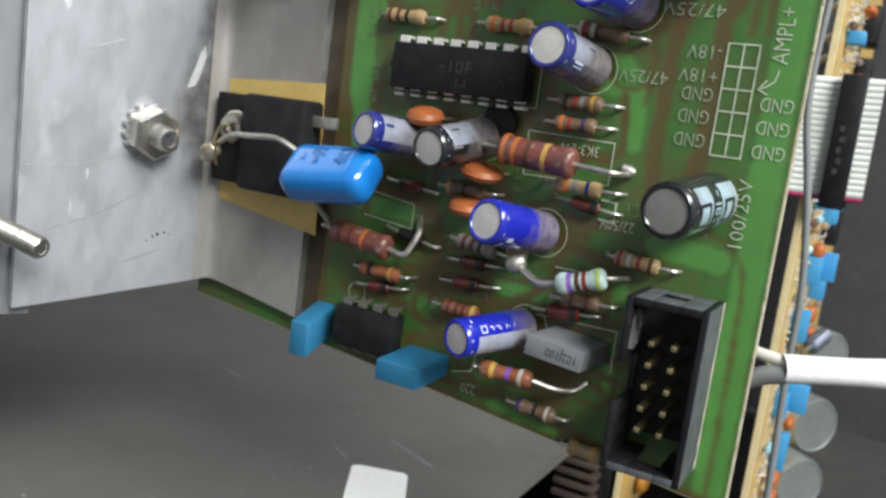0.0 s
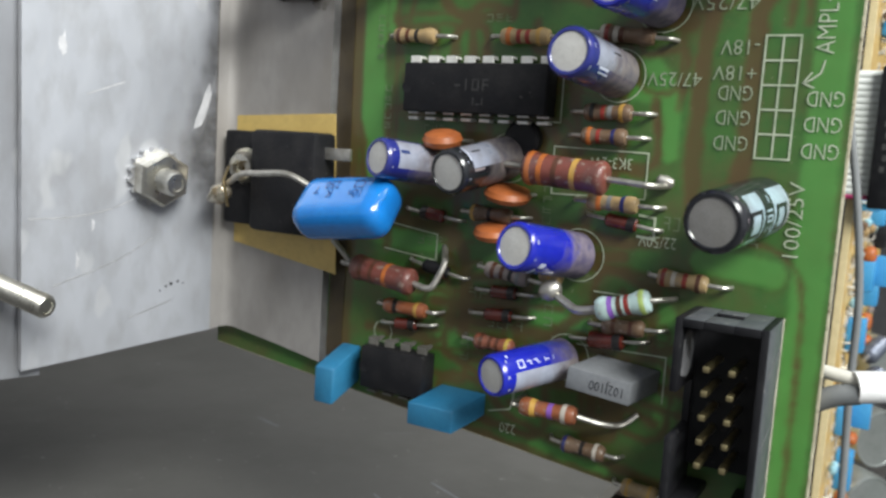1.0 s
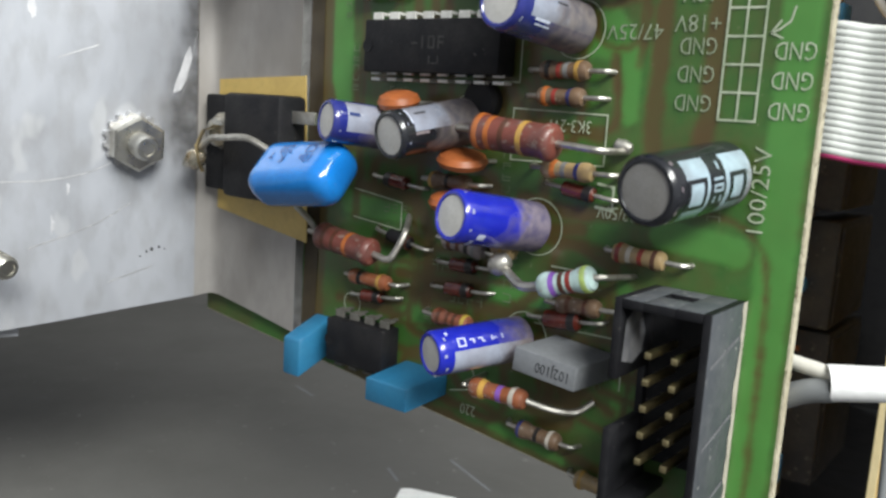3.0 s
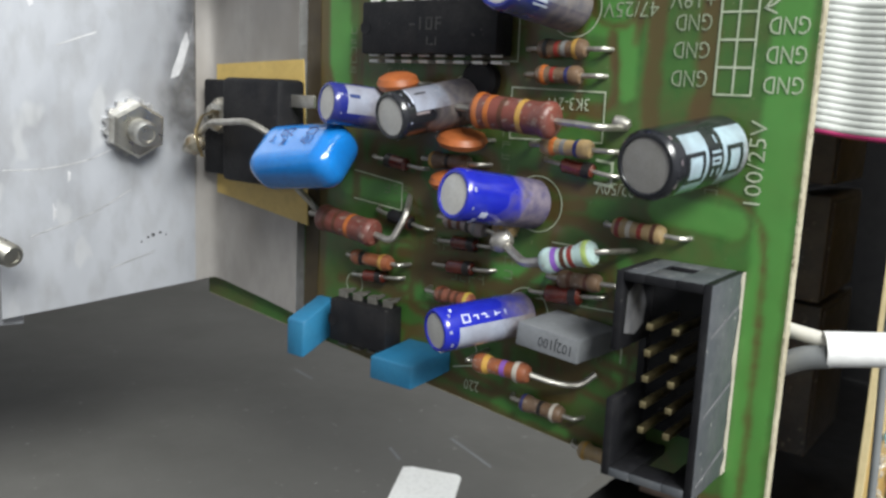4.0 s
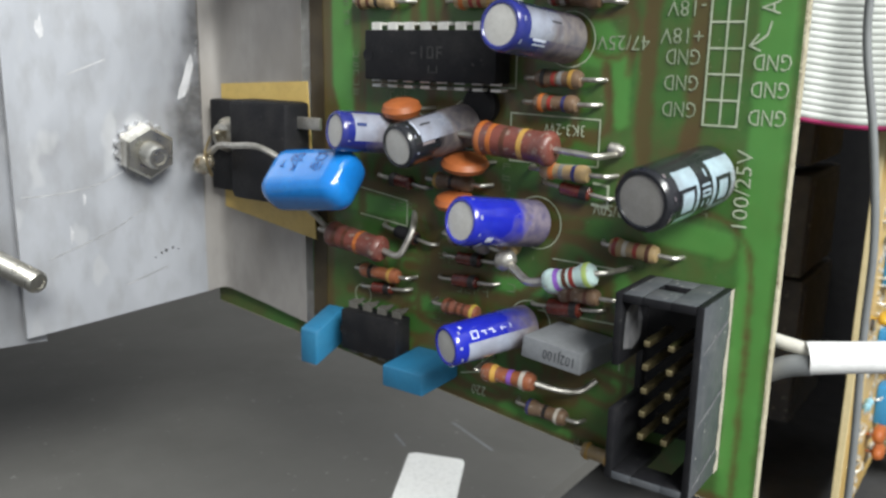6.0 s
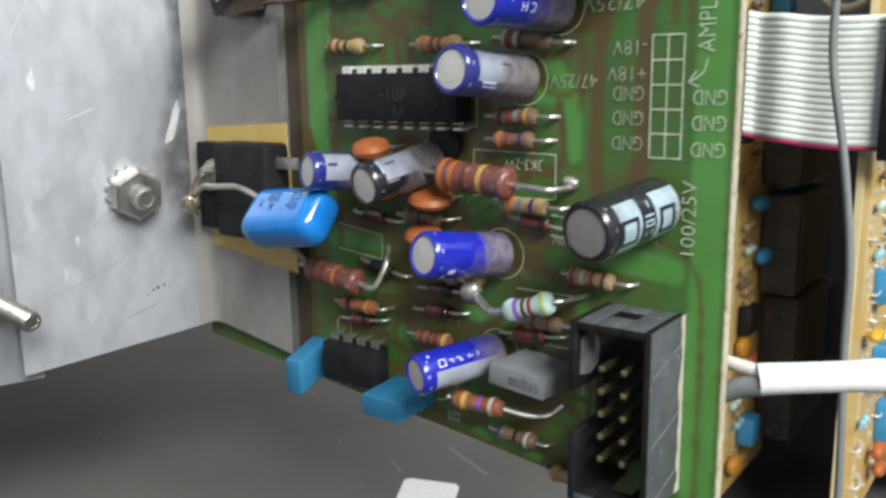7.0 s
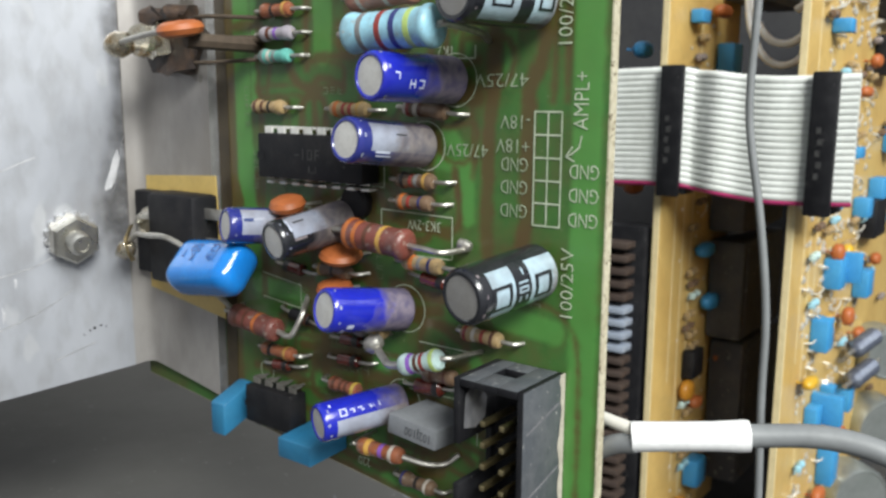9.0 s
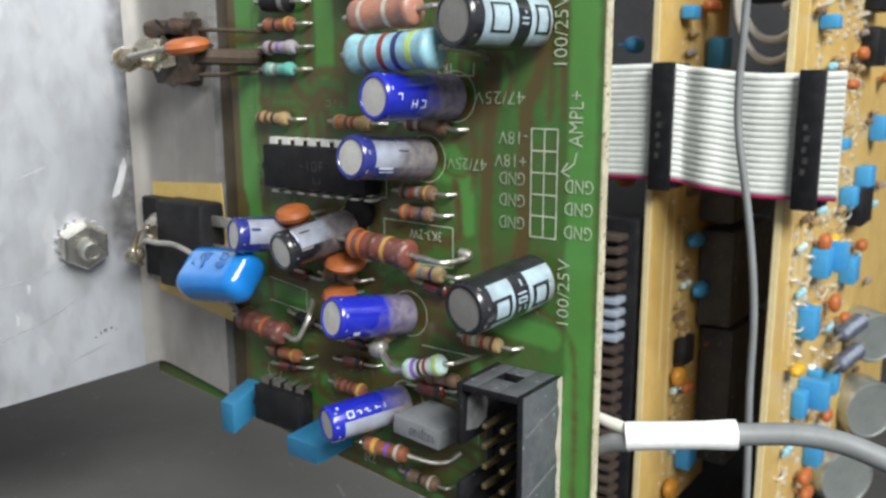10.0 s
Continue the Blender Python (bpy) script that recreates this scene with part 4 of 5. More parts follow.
def electrolytic(base, top, r, colours, stripe, label, plate="cap_top", dust=0.3, marks=(), ring=True, lip="sleeve_pale"):
    """An upright can: sleeve with a stripe (degrees from, to) over its length, rolled lip, recessed top, dust near its foot."""
    base, top = Vector(base), Vector(top)
    base = base + (top - base).normalized() * 0.8
    L = (top - base).length
    th = thing("electrolytic_capacitor", axis(base, top), label, "capacitor", "electrolytic capacitors on the board")
    zs = [L * k / 14 for k in range(1, 13)]
    prof = [(0, 0), (r * 0.90, 0), (r, 0.35)] + [(r, z) for z in zs] + [(r, L - 0.7), (r * 0.985, L - 0.3), (r * 0.9, L), (r * 0.80, L + 0.02), (r * 0.76, L - 0.12)]

    def choose(i, angle):
        angle = 360 - angle
        inside = stripe[0] <= angle < stripe[1] or stripe[0] <= angle - 360 < stripe[1]
        return 1 if inside and 2 <= i < 14 else 0

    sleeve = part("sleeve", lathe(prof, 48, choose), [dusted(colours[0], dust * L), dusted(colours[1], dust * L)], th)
    part("can_top", lathe([(r * 0.77, L - 0.14), (r * 0.55, L - 0.08), (0, L - 0.06)], 32), M[plate], th, "bare grey can top")
    for x in (-1.0, 1.0):
        part("lead", lathe([(0.25, -1.2), (0.25, 0.1)], 8), M["tin"], th)
    for k, (a0, a1, z0, z1, mat) in enumerate(marks):
        part("printed_mark", can_mark(r + 0.03 + 0.004 * k, a0, a1, z0 * L, z1 * L), M[mat], sleeve)
    worn = random.Random(int(base.x * 7 + base.z * 13))
    for k in range(7):
        a = 360 * (k + 0.7 * worn.random()) / 7
        z0 = L - worn.uniform(0.7, 1.0)
        part("lip_mark", can_mark(r * 1.004 + 0.01, a, a + worn.uniform(4, 12), z0, z0 + worn.uniform(0.12, 0.34)), M[lip], sleeve)
    if ring:
        silk_circle(base.x, base.z, r + 0.35)
    return th


def frame_mark(a0, a1, z0, z1, mat, w=3, h=0.03):
    """Four bars round a printed rectangle."""
    return [(a0, a1, z0, z0 + h, mat), (a0, a1, z1 - h, z1, mat), (a0, a0 + w, z0, z1, mat), (a1 - w, a1, z0, z1, mat)]


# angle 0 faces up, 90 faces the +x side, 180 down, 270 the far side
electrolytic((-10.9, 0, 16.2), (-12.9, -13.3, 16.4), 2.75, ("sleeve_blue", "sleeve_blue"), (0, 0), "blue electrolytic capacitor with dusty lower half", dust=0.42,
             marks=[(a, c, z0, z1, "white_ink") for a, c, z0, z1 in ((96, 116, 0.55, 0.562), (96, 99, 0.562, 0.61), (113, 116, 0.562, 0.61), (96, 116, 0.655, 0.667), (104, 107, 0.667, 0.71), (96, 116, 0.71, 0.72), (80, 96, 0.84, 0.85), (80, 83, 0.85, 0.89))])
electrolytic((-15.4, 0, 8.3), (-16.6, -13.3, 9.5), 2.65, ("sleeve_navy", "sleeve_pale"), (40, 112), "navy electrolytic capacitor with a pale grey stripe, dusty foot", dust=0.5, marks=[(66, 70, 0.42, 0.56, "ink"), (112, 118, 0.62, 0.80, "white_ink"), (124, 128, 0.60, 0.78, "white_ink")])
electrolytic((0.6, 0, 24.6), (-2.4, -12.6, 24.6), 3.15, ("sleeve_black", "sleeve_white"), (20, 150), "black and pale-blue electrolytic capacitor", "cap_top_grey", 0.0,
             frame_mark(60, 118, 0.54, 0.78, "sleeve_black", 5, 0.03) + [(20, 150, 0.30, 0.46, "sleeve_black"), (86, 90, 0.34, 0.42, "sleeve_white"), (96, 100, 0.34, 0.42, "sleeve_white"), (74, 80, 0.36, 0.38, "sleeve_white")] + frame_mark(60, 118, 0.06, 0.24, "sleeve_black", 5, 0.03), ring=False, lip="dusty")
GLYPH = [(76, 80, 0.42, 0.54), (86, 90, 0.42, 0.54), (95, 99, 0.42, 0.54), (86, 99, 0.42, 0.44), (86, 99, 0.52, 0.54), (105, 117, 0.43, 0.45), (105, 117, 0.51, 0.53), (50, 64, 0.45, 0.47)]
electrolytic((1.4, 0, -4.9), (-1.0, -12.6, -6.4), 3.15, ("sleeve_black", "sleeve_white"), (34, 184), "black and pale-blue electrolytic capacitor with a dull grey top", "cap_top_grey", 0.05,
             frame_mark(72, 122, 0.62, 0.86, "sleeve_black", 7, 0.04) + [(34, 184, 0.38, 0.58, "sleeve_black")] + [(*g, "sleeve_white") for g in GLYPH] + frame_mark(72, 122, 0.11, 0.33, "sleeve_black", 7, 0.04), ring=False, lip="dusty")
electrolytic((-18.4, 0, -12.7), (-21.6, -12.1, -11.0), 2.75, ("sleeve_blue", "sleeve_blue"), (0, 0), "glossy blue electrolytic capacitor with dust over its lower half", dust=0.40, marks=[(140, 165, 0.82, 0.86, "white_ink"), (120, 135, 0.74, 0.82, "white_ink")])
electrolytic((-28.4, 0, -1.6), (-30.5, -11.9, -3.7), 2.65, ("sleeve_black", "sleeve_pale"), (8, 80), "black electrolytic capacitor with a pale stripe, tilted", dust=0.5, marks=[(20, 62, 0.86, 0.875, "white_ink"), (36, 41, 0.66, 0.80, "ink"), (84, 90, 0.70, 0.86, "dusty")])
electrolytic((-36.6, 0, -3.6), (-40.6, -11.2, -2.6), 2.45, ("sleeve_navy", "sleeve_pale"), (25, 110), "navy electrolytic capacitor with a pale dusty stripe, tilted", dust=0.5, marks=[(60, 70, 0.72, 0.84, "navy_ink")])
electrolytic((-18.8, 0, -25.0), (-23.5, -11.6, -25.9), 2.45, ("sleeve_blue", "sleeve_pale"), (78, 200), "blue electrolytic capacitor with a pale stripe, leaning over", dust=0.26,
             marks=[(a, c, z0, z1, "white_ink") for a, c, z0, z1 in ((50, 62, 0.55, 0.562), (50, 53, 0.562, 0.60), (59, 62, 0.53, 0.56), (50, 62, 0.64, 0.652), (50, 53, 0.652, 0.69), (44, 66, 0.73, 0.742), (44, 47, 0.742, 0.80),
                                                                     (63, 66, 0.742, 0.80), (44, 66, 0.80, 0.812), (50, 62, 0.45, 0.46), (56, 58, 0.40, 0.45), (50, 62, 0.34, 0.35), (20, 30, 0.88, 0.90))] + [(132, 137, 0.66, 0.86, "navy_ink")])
# Black round form put where a dark, shadowed spot shows behind the can.
bm = lathe([(1.2, 0), (2.2, 0), (2.3, 0.4), (2.3, 1.3), (1.9, 1.7), (0, 1.7)], 24)
solo("dark_round", bm, M["epoxy"], axis((-26.6, 0, 0.6), (-26.6, -4, 0.6)), "low black round form filling a dark shadowed spot behind a capacitor", "component")


def disc(c, r, t, n, label, colour="orange", group="ceramic discs", legs=True):
    """A ceramic disc at c with face normal n; two legs into the board."""
    c, n = Vector(c), Vector(n).normalized()
    th = thing("ceramic_disc_capacitor", axis(c, c + n), label, "capacitor", group)
    part("disc", lathe([(0, -t / 2), (r * 0.6, -t * 0.46), (r * 0.88, -t * 0.3), (r, 0), (r * 0.88, t * 0.3), (r * 0.6, t * 0.46), (0, t / 2)], 28), M[colour], th)
    if legs:
        inv = axis(c, c + n).inverted()
        for s in (-1, 1):
            part("lead", tube([inv @ Vector((c.x + s * r * 0.5, c.y + r * 0.6, c.z)), inv @ Vector((c.x + s * r * 0.7, c.y + r * 1.2, c.z)), inv @ Vector((c.x + s * r * 0.7, 0.2, c.z))], 0.25, 6, 3), M["tin"], th)
    return th


disc((-35.6, -4.6, 0.0), 2.5, 2.2, (0.05, -0.25, 1), "orange ceramic disc capacitor standing on the board")
disc((-26.8, -3.6, -6.0), 2.9, 2.0, (0.15, -0.2, 1), "orange ceramic disc capacitor standing on the board")
disc((-28.6, -3.0, -10.8), 2.5, 2.0, (0.05, -0.2, 1), "orange ceramic disc capacitor partly behind a blue can")
disc((-45.2, -13.4, 22.7), 3.1, 2.2, (0.0, -0.18, 1), "orange-brown ceramic disc capacitor on long leads", legs=False)

# integrated circuits
def dip(x0, x1, z0, z1, pins, label, legs="leg"):
    c = Vector(((x0 + x1) / 2, 0, (z0 + z1) / 2))
    th = thing("integrated_circuit", Matrix.Translation(c), label, "chip")
    w, h = (x1 - x0) / 2, (z1 - z0) / 2
    bm = box((-w, -3.8, -h), (w, -0.6, h), 0.25)
    for v in bm.verts:
        if abs(v.co.y + 0.6) < 0.4 or abs(v.co.y + 3.8) < 0.4:
            v.co.z *= 0.97
    part("body", bm, M["epoxy"], th)
    part("notch", lathe([(0, 0), (0.75, 0), (0.75, 0.06), (0, 0.06)], 18), M["plastic"], th).matrix_local = mat_mm(Matrix.Translation((-w + 0.6, -3.79, 0)) @ pose(0, 0, 0, 90))
    step = 2.54
    for k in range(pins):
        x = (k - (pins - 1) / 2) * step
        for s in (-1, 1):
            bm = box((x - 0.72, -2.5, s * h - 0.12), (x + 0.72, -2.15, s * h + 0.85), 0.06)
            box((x - 0.72, -2.4, s * h + 0.5 if s > 0 else -h - 0.85), (x + 0.72, -1.1, s * h + 0.85 if s > 0 else -h - 0.5), 0.05, bm)
            box((x - 0.26, -1.2, s * h + 0.55 if s > 0 else -h - 0.8), (x + 0.26, 0.3, s * h + 0.8 if s > 0 else -h - 0.55), 0.04, bm)
            part("leg", bm, M[legs], th, smooth=False)
    return th


ic = dip(-42.2, -22.8, 3.2, 9.4, 8, "black sixteen-leg chip with worn print, dusty, on the board")
for x, z, w, h in ((-0.9, -0.3, 0.18, 1.4), (0.0, -0.3, 0.9, 0.2), (0.0, 0.9, 0.9, 0.2), (0.0, -0.1, 0.2, 1.0), (0.75, -0.1, 0.2, 1.0), (1.4, -0.3, 0.2, 1.4), (1.6, 0.9, 0.6, 0.2), (1.6, 0.3, 0.6, 0.2), (0.2, -2.0, 0.15, 0.9), (0.6, -2.0, 0.6, 0.15), (1.4, -2.0, 0.15, 0.9), (-2.4, 0.2, 0.8, 0.2)):
    part("worn_print", box((x, -3.83, z), (x + w, -3.795, z + h)), M["pale_ink"], ic, smooth=False)
dip(-46.6, -37.0, -33.4, -27.6, 4, "black eight-leg chip near the board's lower edge", "dark_leg")
dip(-26.5, -15.5, 29.6, 36, 4, "black chip high on the board")

# boxed film capacitors
def boxed(lo, hi, mat, label, bevel=0.3, lean=(0, 0)):
    """lean: how far, across and up, its foot on the board lies from its face."""
    c = Vector([(a + b) / 2 for a, b in zip(lo, hi)])
    bm = box(Vector(lo) - c, Vector(hi) - c, bevel)
    d = hi[1] - lo[1]
    for v in bm.verts:
        k = (v.co.y + d / 2) / d
        v.co.x += lean[0] * k
        v.co.z += lean[1] * k
    return solo("boxed_film_capacitor", bm, M[mat], Matrix.Translation(c), label, "capacitor", "boxed film capacitors")


boxed((-37.8, -5.6, -36.1), (-31.3, -0.1, -33.2), "blue_box", "light blue boxed film capacitor at the board's lower edge", 0.2, lean=(1.8, 1.5))
boxed((-53.0, -5.3, -36.4), (-49.9, -0.1, -31.4), "blue_box", "light blue boxed film capacitor beside the small chip", lean=(0.8, 2.6))
g = thing("boxed_film_capacitor", Matrix.Translation((-12.8, 0, -26.2)), "grey boxed film capacitor with printed value", "capacitor", "boxed film capacitors")
ROLL = Matrix.Rotation(radians(5), 4, "Y")
bm = box((-3.9, -6.2, -1.2), (3.6, -0.3, 1.4), 0.2)
for v in bm.verts:
    k = (v.co.y + 6.2) / 5.9
    v.co.x += 1.5 * k
    v.co.z += 0.7 * k
bmesh.ops.transform(bm, matrix=ROLL, verts=bm.verts)
part("case", bm, M["grey_box"], g)
m = Matrix(((-1, 0, 0), (0, 0, -1), (0, -1, 0))).to_4x4()
m.translation = (3.0, -6.24, 0.55)
letters("102J100", 1.6, ROLL @ m, M["ink"], g)

# ---- box header ----
hd = thing("box_header", Matrix.Translation((0.2, 0, -26.7)), "black shrouded ten-pin box header, dusty, with an open key slot", "connector")
W, H, T, Y = 4.6, 10.2, 0.8, -9.15


def shell(name, boxes, toward, label=""):
    """A moulded wall; faces turned that way get a lighter tone holding side light and dust."""
    bm = bmesh.new()
    for lo, hi in boxes:
        box(lo, hi, 0.14, bm)
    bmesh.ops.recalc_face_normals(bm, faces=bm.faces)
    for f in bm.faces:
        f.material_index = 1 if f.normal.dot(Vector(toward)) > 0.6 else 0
    return part(name, bm, [M["plastic"], M["plastic_side_lit"]], hd, label)


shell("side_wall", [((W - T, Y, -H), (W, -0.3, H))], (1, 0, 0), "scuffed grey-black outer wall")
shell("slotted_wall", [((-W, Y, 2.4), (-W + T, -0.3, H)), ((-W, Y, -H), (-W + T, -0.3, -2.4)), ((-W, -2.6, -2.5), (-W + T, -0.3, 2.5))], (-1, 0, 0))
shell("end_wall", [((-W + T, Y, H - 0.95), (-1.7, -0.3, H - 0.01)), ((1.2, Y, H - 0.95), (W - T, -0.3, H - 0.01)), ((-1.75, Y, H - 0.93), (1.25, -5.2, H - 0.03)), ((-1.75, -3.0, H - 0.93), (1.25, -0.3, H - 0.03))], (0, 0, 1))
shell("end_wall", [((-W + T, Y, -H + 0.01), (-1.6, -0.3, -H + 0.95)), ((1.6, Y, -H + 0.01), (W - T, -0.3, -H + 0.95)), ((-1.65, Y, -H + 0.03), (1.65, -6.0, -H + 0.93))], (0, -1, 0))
part("floor", box((-W + T, -1.8, -H + 3.0), (W - T, -0.3, H - 1.2), 0.0), M["plastic"], hd)
for k in range(5):
    for s in (-1, 1):
        z = (k - 2) * 2.54
        bm = box((s * 1.27 - 0.34, -8.2, z - 0.34), (s * 1.27 + 0.34, 0, z + 0.34), 0.12)
        part("pin", bm, M["gold"], hd)
bm = bmesh.new()
rng = random.Random(2)
n = 26
pts = [(W + 0.03, -0.9 - 0.7 * rng.random(), -H + 2 * H * k / n) for k in range(n + 1)]
for k in range(n):
    a, b = pts[k], pts[k + 1]
    bm.faces.new([bm.verts.new(v) for v in (a, b, (W + 0.03, -0.2, b[2]), (W + 0.03, -0.2, a[2]))])
part("dust_line", bm, M["tan_dust"], hd, "pale dust packed along the foot")
# Grey patch painted for light falling on the slotted wall's inner face.
bm = bmesh.new()
x, edge = -W + T + 0.03, [(-8.2, 4.0), (-7.9, 7.9), (-6.6, 8.6), (-4.6, 8.2), (-3.6, 6.4), (-3.9, 4.2), (-5.8, 3.4)]
bm.faces.new([bm.verts.new((x, y, z)) for y, z in edge])
part("lit_patch", bm, M["scuff_and_light"], hd, "grey patch painted as light on the inner wall")
bm = bmesh.new()
for z in (6.6, -1.0, -7.6):
    bm.faces.new([bm.verts.new(v) for v in ((W + 0.03, -8.6, z - 1.2), (W + 0.03, -8.4, z - 1.45), (W + 0.03, -1.4, z + 0.2), (W + 0.03, -1.6, z + 0.55))])
part("scuff", bm, M["scuff_and_light"], hd, "pale diagonal scuffs")

# ---- upper transistor, with disc and sleeved wire ----
rng = random.Random(12)
bm = bmesh.new()
for cx, cz, rr in ((-59.5, 26.6, 4.0), (-57.5, 17.2, 1.9), (-63.5, 20.4, 2.2), (-56.4, 23, 2.2)):
    pts = [(cx + rr * (0.55 + 0.6 * rng.random()) * math.cos(t), -1.73 - 0.004 * rr, cz + rr * 0.5 * (0.55 + 0.6 * rng.random()) * math.sin(t)) for t in [2 * math.pi * k / 22 for k in range(22)]]
    bm.faces.new([bm.verts.new(v) for v in pts])
solo("grease_stain", bm, M["grease"], Matrix(), "brown greasy stain on the bracket round the transistor", "stain", kind="stuff", smooth=False)
tu = thing("transistor", Matrix.Translation((-60, -2, 22)), "dark dusty transistor clamped to the bracket, leads reaching the board", "transistor")
part("body", ragged(box((-5.0, -3.0, -4.4), (4.4, 0, 3.4)), 1.5, 1.0), M["char"], tu, "scorched body caked with flux")
for z, r, key in ((3.4, 0.3, "brown_sleeve"), (0.2, 0.5, "brown_sleeve"), (-3.0, 0.3, "brown_sleeve")):
    part("lead", tube([(4.0, -1.6, z), (8, -1.6, z), (14.5, 0.6, z * 0.9), (16, 2.2, z * 0.9)], r, 8), M[key], tu, "dusty brown lead")
part("clip", ragged(box((-4.4, -4.2, 2.6), (4.8, -1, 4.8)), 1.4, 5.0), M["char"], tu)
part("mount", ragged(box((-2.8, -4.8, -2.0), (0.6, -3.3, 2.6)), 0.8, 9.0), M["flux"], tu)
bare_wire("sleeved_lead", [(-45.6, -12.4, 21.4), (-44.8, -9, 21.3), (-45.0, -4, 21.3), (-46.4, 0.2, 21.4)], 1.05, "thick brown-sleeved lead from disc to board", "brown_sleeve")
bare_wire("bent_lead", [(-47.6, -14, 22.6), (-53, -14.6, 21.9), (-57.5, -14.2, 21.3), (-59.5, -11, 21), (-60.8, -6, 21.4)], 0.4, "tinned lead from disc to screw")
solo("solder_blob", lathe([(0, -2.0), (1.4, -1.5), (1.9, 0), (1.6, 1.2), (0.8, 2.1), (0, 2.3)], 16), M["flux"], axis((-58.6, -13.6, 21.2), (-59.6, -14.2, 21.0)), "bright solder blob on the disc capacitor's lead", "solder")
solo("screw", lathe([(0, 3.5), (2.2, 3.5), (2.4, 2.6), (1.3, 2.2), (1.3, 0), (0, 0)], 18), M["flux"], axis((-60.5, -6.5, 22), (-59.6, -11, 22)), "yellowed nickel screw in the upper transistor", "screw")

# ---- cable over the board's edge ----
solo("white_sleeve", lathe([(1.45, 0), (1.68, 0.0), (1.73, 0.4), (1.66, 4), (1.66, 9.0), (1.8, 12.0), (1.76, 12.7), (1.4, 12.7)], 24), M["white_sleeve"], axis((11.9, 2.5, -23.25), (23.4, 8.6, -22.25)), "white heat-shrink sleeve round a grey cable", "sleeve")
def cable(name, points, r, mat, label, steps=8):
    o = Vector(points[0])
    return solo(name, tube([Vector(p) - o for p in points], r, 14, steps), M[mat], Matrix.Translation(o), label, "cable")


cable("grey_cable", [(12.5, 2.8, -23.2), (18, 5.8, -22.7), (24, 9.0, -22.2), (30, 11.5, -21.7), (36, 13, -22.6), (44, 14, -26), (52, 14, -34)], 1.3, "grey_wire", "grey round cable leaving a white sleeve")
cable("wire", [(12.5, 2.8, -22.6), (10, 3.0, -22.3), (6, 3.4, -22.2), (-4, 4, -23)], 0.75, "ivory_wire", "ivory wire out of the white sleeve")
cable("wire", [(12.5, 2.4, -23.8), (10, 2.4, -24.6), (6, 3.0, -27.0), (-4, 4, -32)], 1.15, "grey_wire", "grey wire out of the white sleeve")
cable("hanging_cable", [(3.4, 65, 60), (3.2, 65, 32), (2.8, 65, 17), (3.4, 65, 8), (6.0, 65, -6), (8.0, 65, -22), (8.3, 65, -38), (9.2, 65, -62), (9.2, 66, -92)], 0.68, "grey_wire", "thin grey cable running past the rear cards")

# ---- rear cards on edge ----
YC = 97.0


def card(x, label, deep):
    th = thing("rear_circuit_card", Matrix.Translation((x, YC, -20)), label, "circuit board", "tan cards in the rack")
    part("laminate", box((-0.7, 0.3, -74), (0.7, deep, 80)), M["phenolic"], th, smooth=False)
    part("cut_edge", box((-0.75, -0.1, -74), (0.75, 0.32, 80), 0.1), M["phenolic_edge"], th, "pale cut edge", smooth=False)
    rng = random.Random(int(x))
    for k in range(3):
        y, z0, z1 = 9 + 5.4 * k, rng.uniform(-70, -20), rng.uniform(0, 70)
        part("track", box((0.68, y, z0), (0.74, y + 0.6, z1)), M["phenolic_edge"], th, smooth=False)
    return th


card(-26.2, "tan laminate card standing on edge, its components facing a dark gap", 46)
card(2.6, "tan laminate card standing on edge, crowded with components", 150)


def lens_cap(x, y, z, mat, rx=1.6, ry=2.6, rz=1.6, name="dipped_capacitor", label="small dipped capacitor on a rear card"):
    bm = bmesh.new()
    bmesh.ops.create_icosphere(bm, subdivisions=3, radius=1)
    for v in bm.verts:
        v.co = Vector((math.copysign(abs(v.co.x) ** 0.8, v.co.x) * rx, v.co.y * ry, math.copysign(abs(v.co.z) ** 0.8, v.co.z) * rz))
    tube([(-rx * 0.6, -ry * 0.4, 0), (-rx - 1.6, -ry * 0.4, 0)], 0.25, 6, 1, bm)
    return solo(name, bm, M[mat], Matrix.Translation((x, y, z)), label, "capacitor", "small parts on the rear cards")


def block(x, y, z, w, d, h, mat, label, name="boxed_capacitor"):
    return solo(name, box((-w / 2, -d / 2, -h / 2), (w / 2, d / 2, h / 2), min(w, d, h) * 0.12), M[mat], Matrix.Translation((x, y, z)), label, "component", "small parts on the rear cards")


def tiny(x, y, z, body, label="tiny axial resistor on a rear card"):
    L = 4.2
    return solo("tiny_resistor", lathe([(0.2, -2.2), (0.2, 0), (0.8, 0.1), (0.95, 0.7), (0.7, 1.2), (0.7, L - 1.2), (0.95, L - 0.7), (0.8, L - 0.1), (0.2, L), (0.2, L + 2)], 12), M["r_" + body], axis((x, y, z), (x, y + 1, z + 0.06)), label, "resistor", "small parts on the rear cards")


B = "light blue dipped capacitor on a rear card"
lens_cap(-23.4, 121.7, -22, "blue_far_lit", 1.8, 4.4, 1.9, label=B)
lens_cap(-23.4, 127.1, -36, "blue_far_lit", 1.8, 4.4, 2.1, label=B)
lens_cap(-23.2, 136, -52.4, "orange", 1.6, 3.2, 1.7, label="orange ceramic capacitor on a rear card")
lens_cap(-23.6, 115, -56.5, "amber_dip", 1.6, 3.0, 2.6, label="yellow dipped capacitor on a rear card")
lens_cap(-23.6, 113.4, -86.5, "amber_dip", 1.6, 3.4, 2.4, label="yellow dipped capacitor on a rear card")
lens_cap(-22.8, 122.1, 35, "orange", 1.8, 4.0, 1.6, label="orange ceramic capacitor on a rear card")
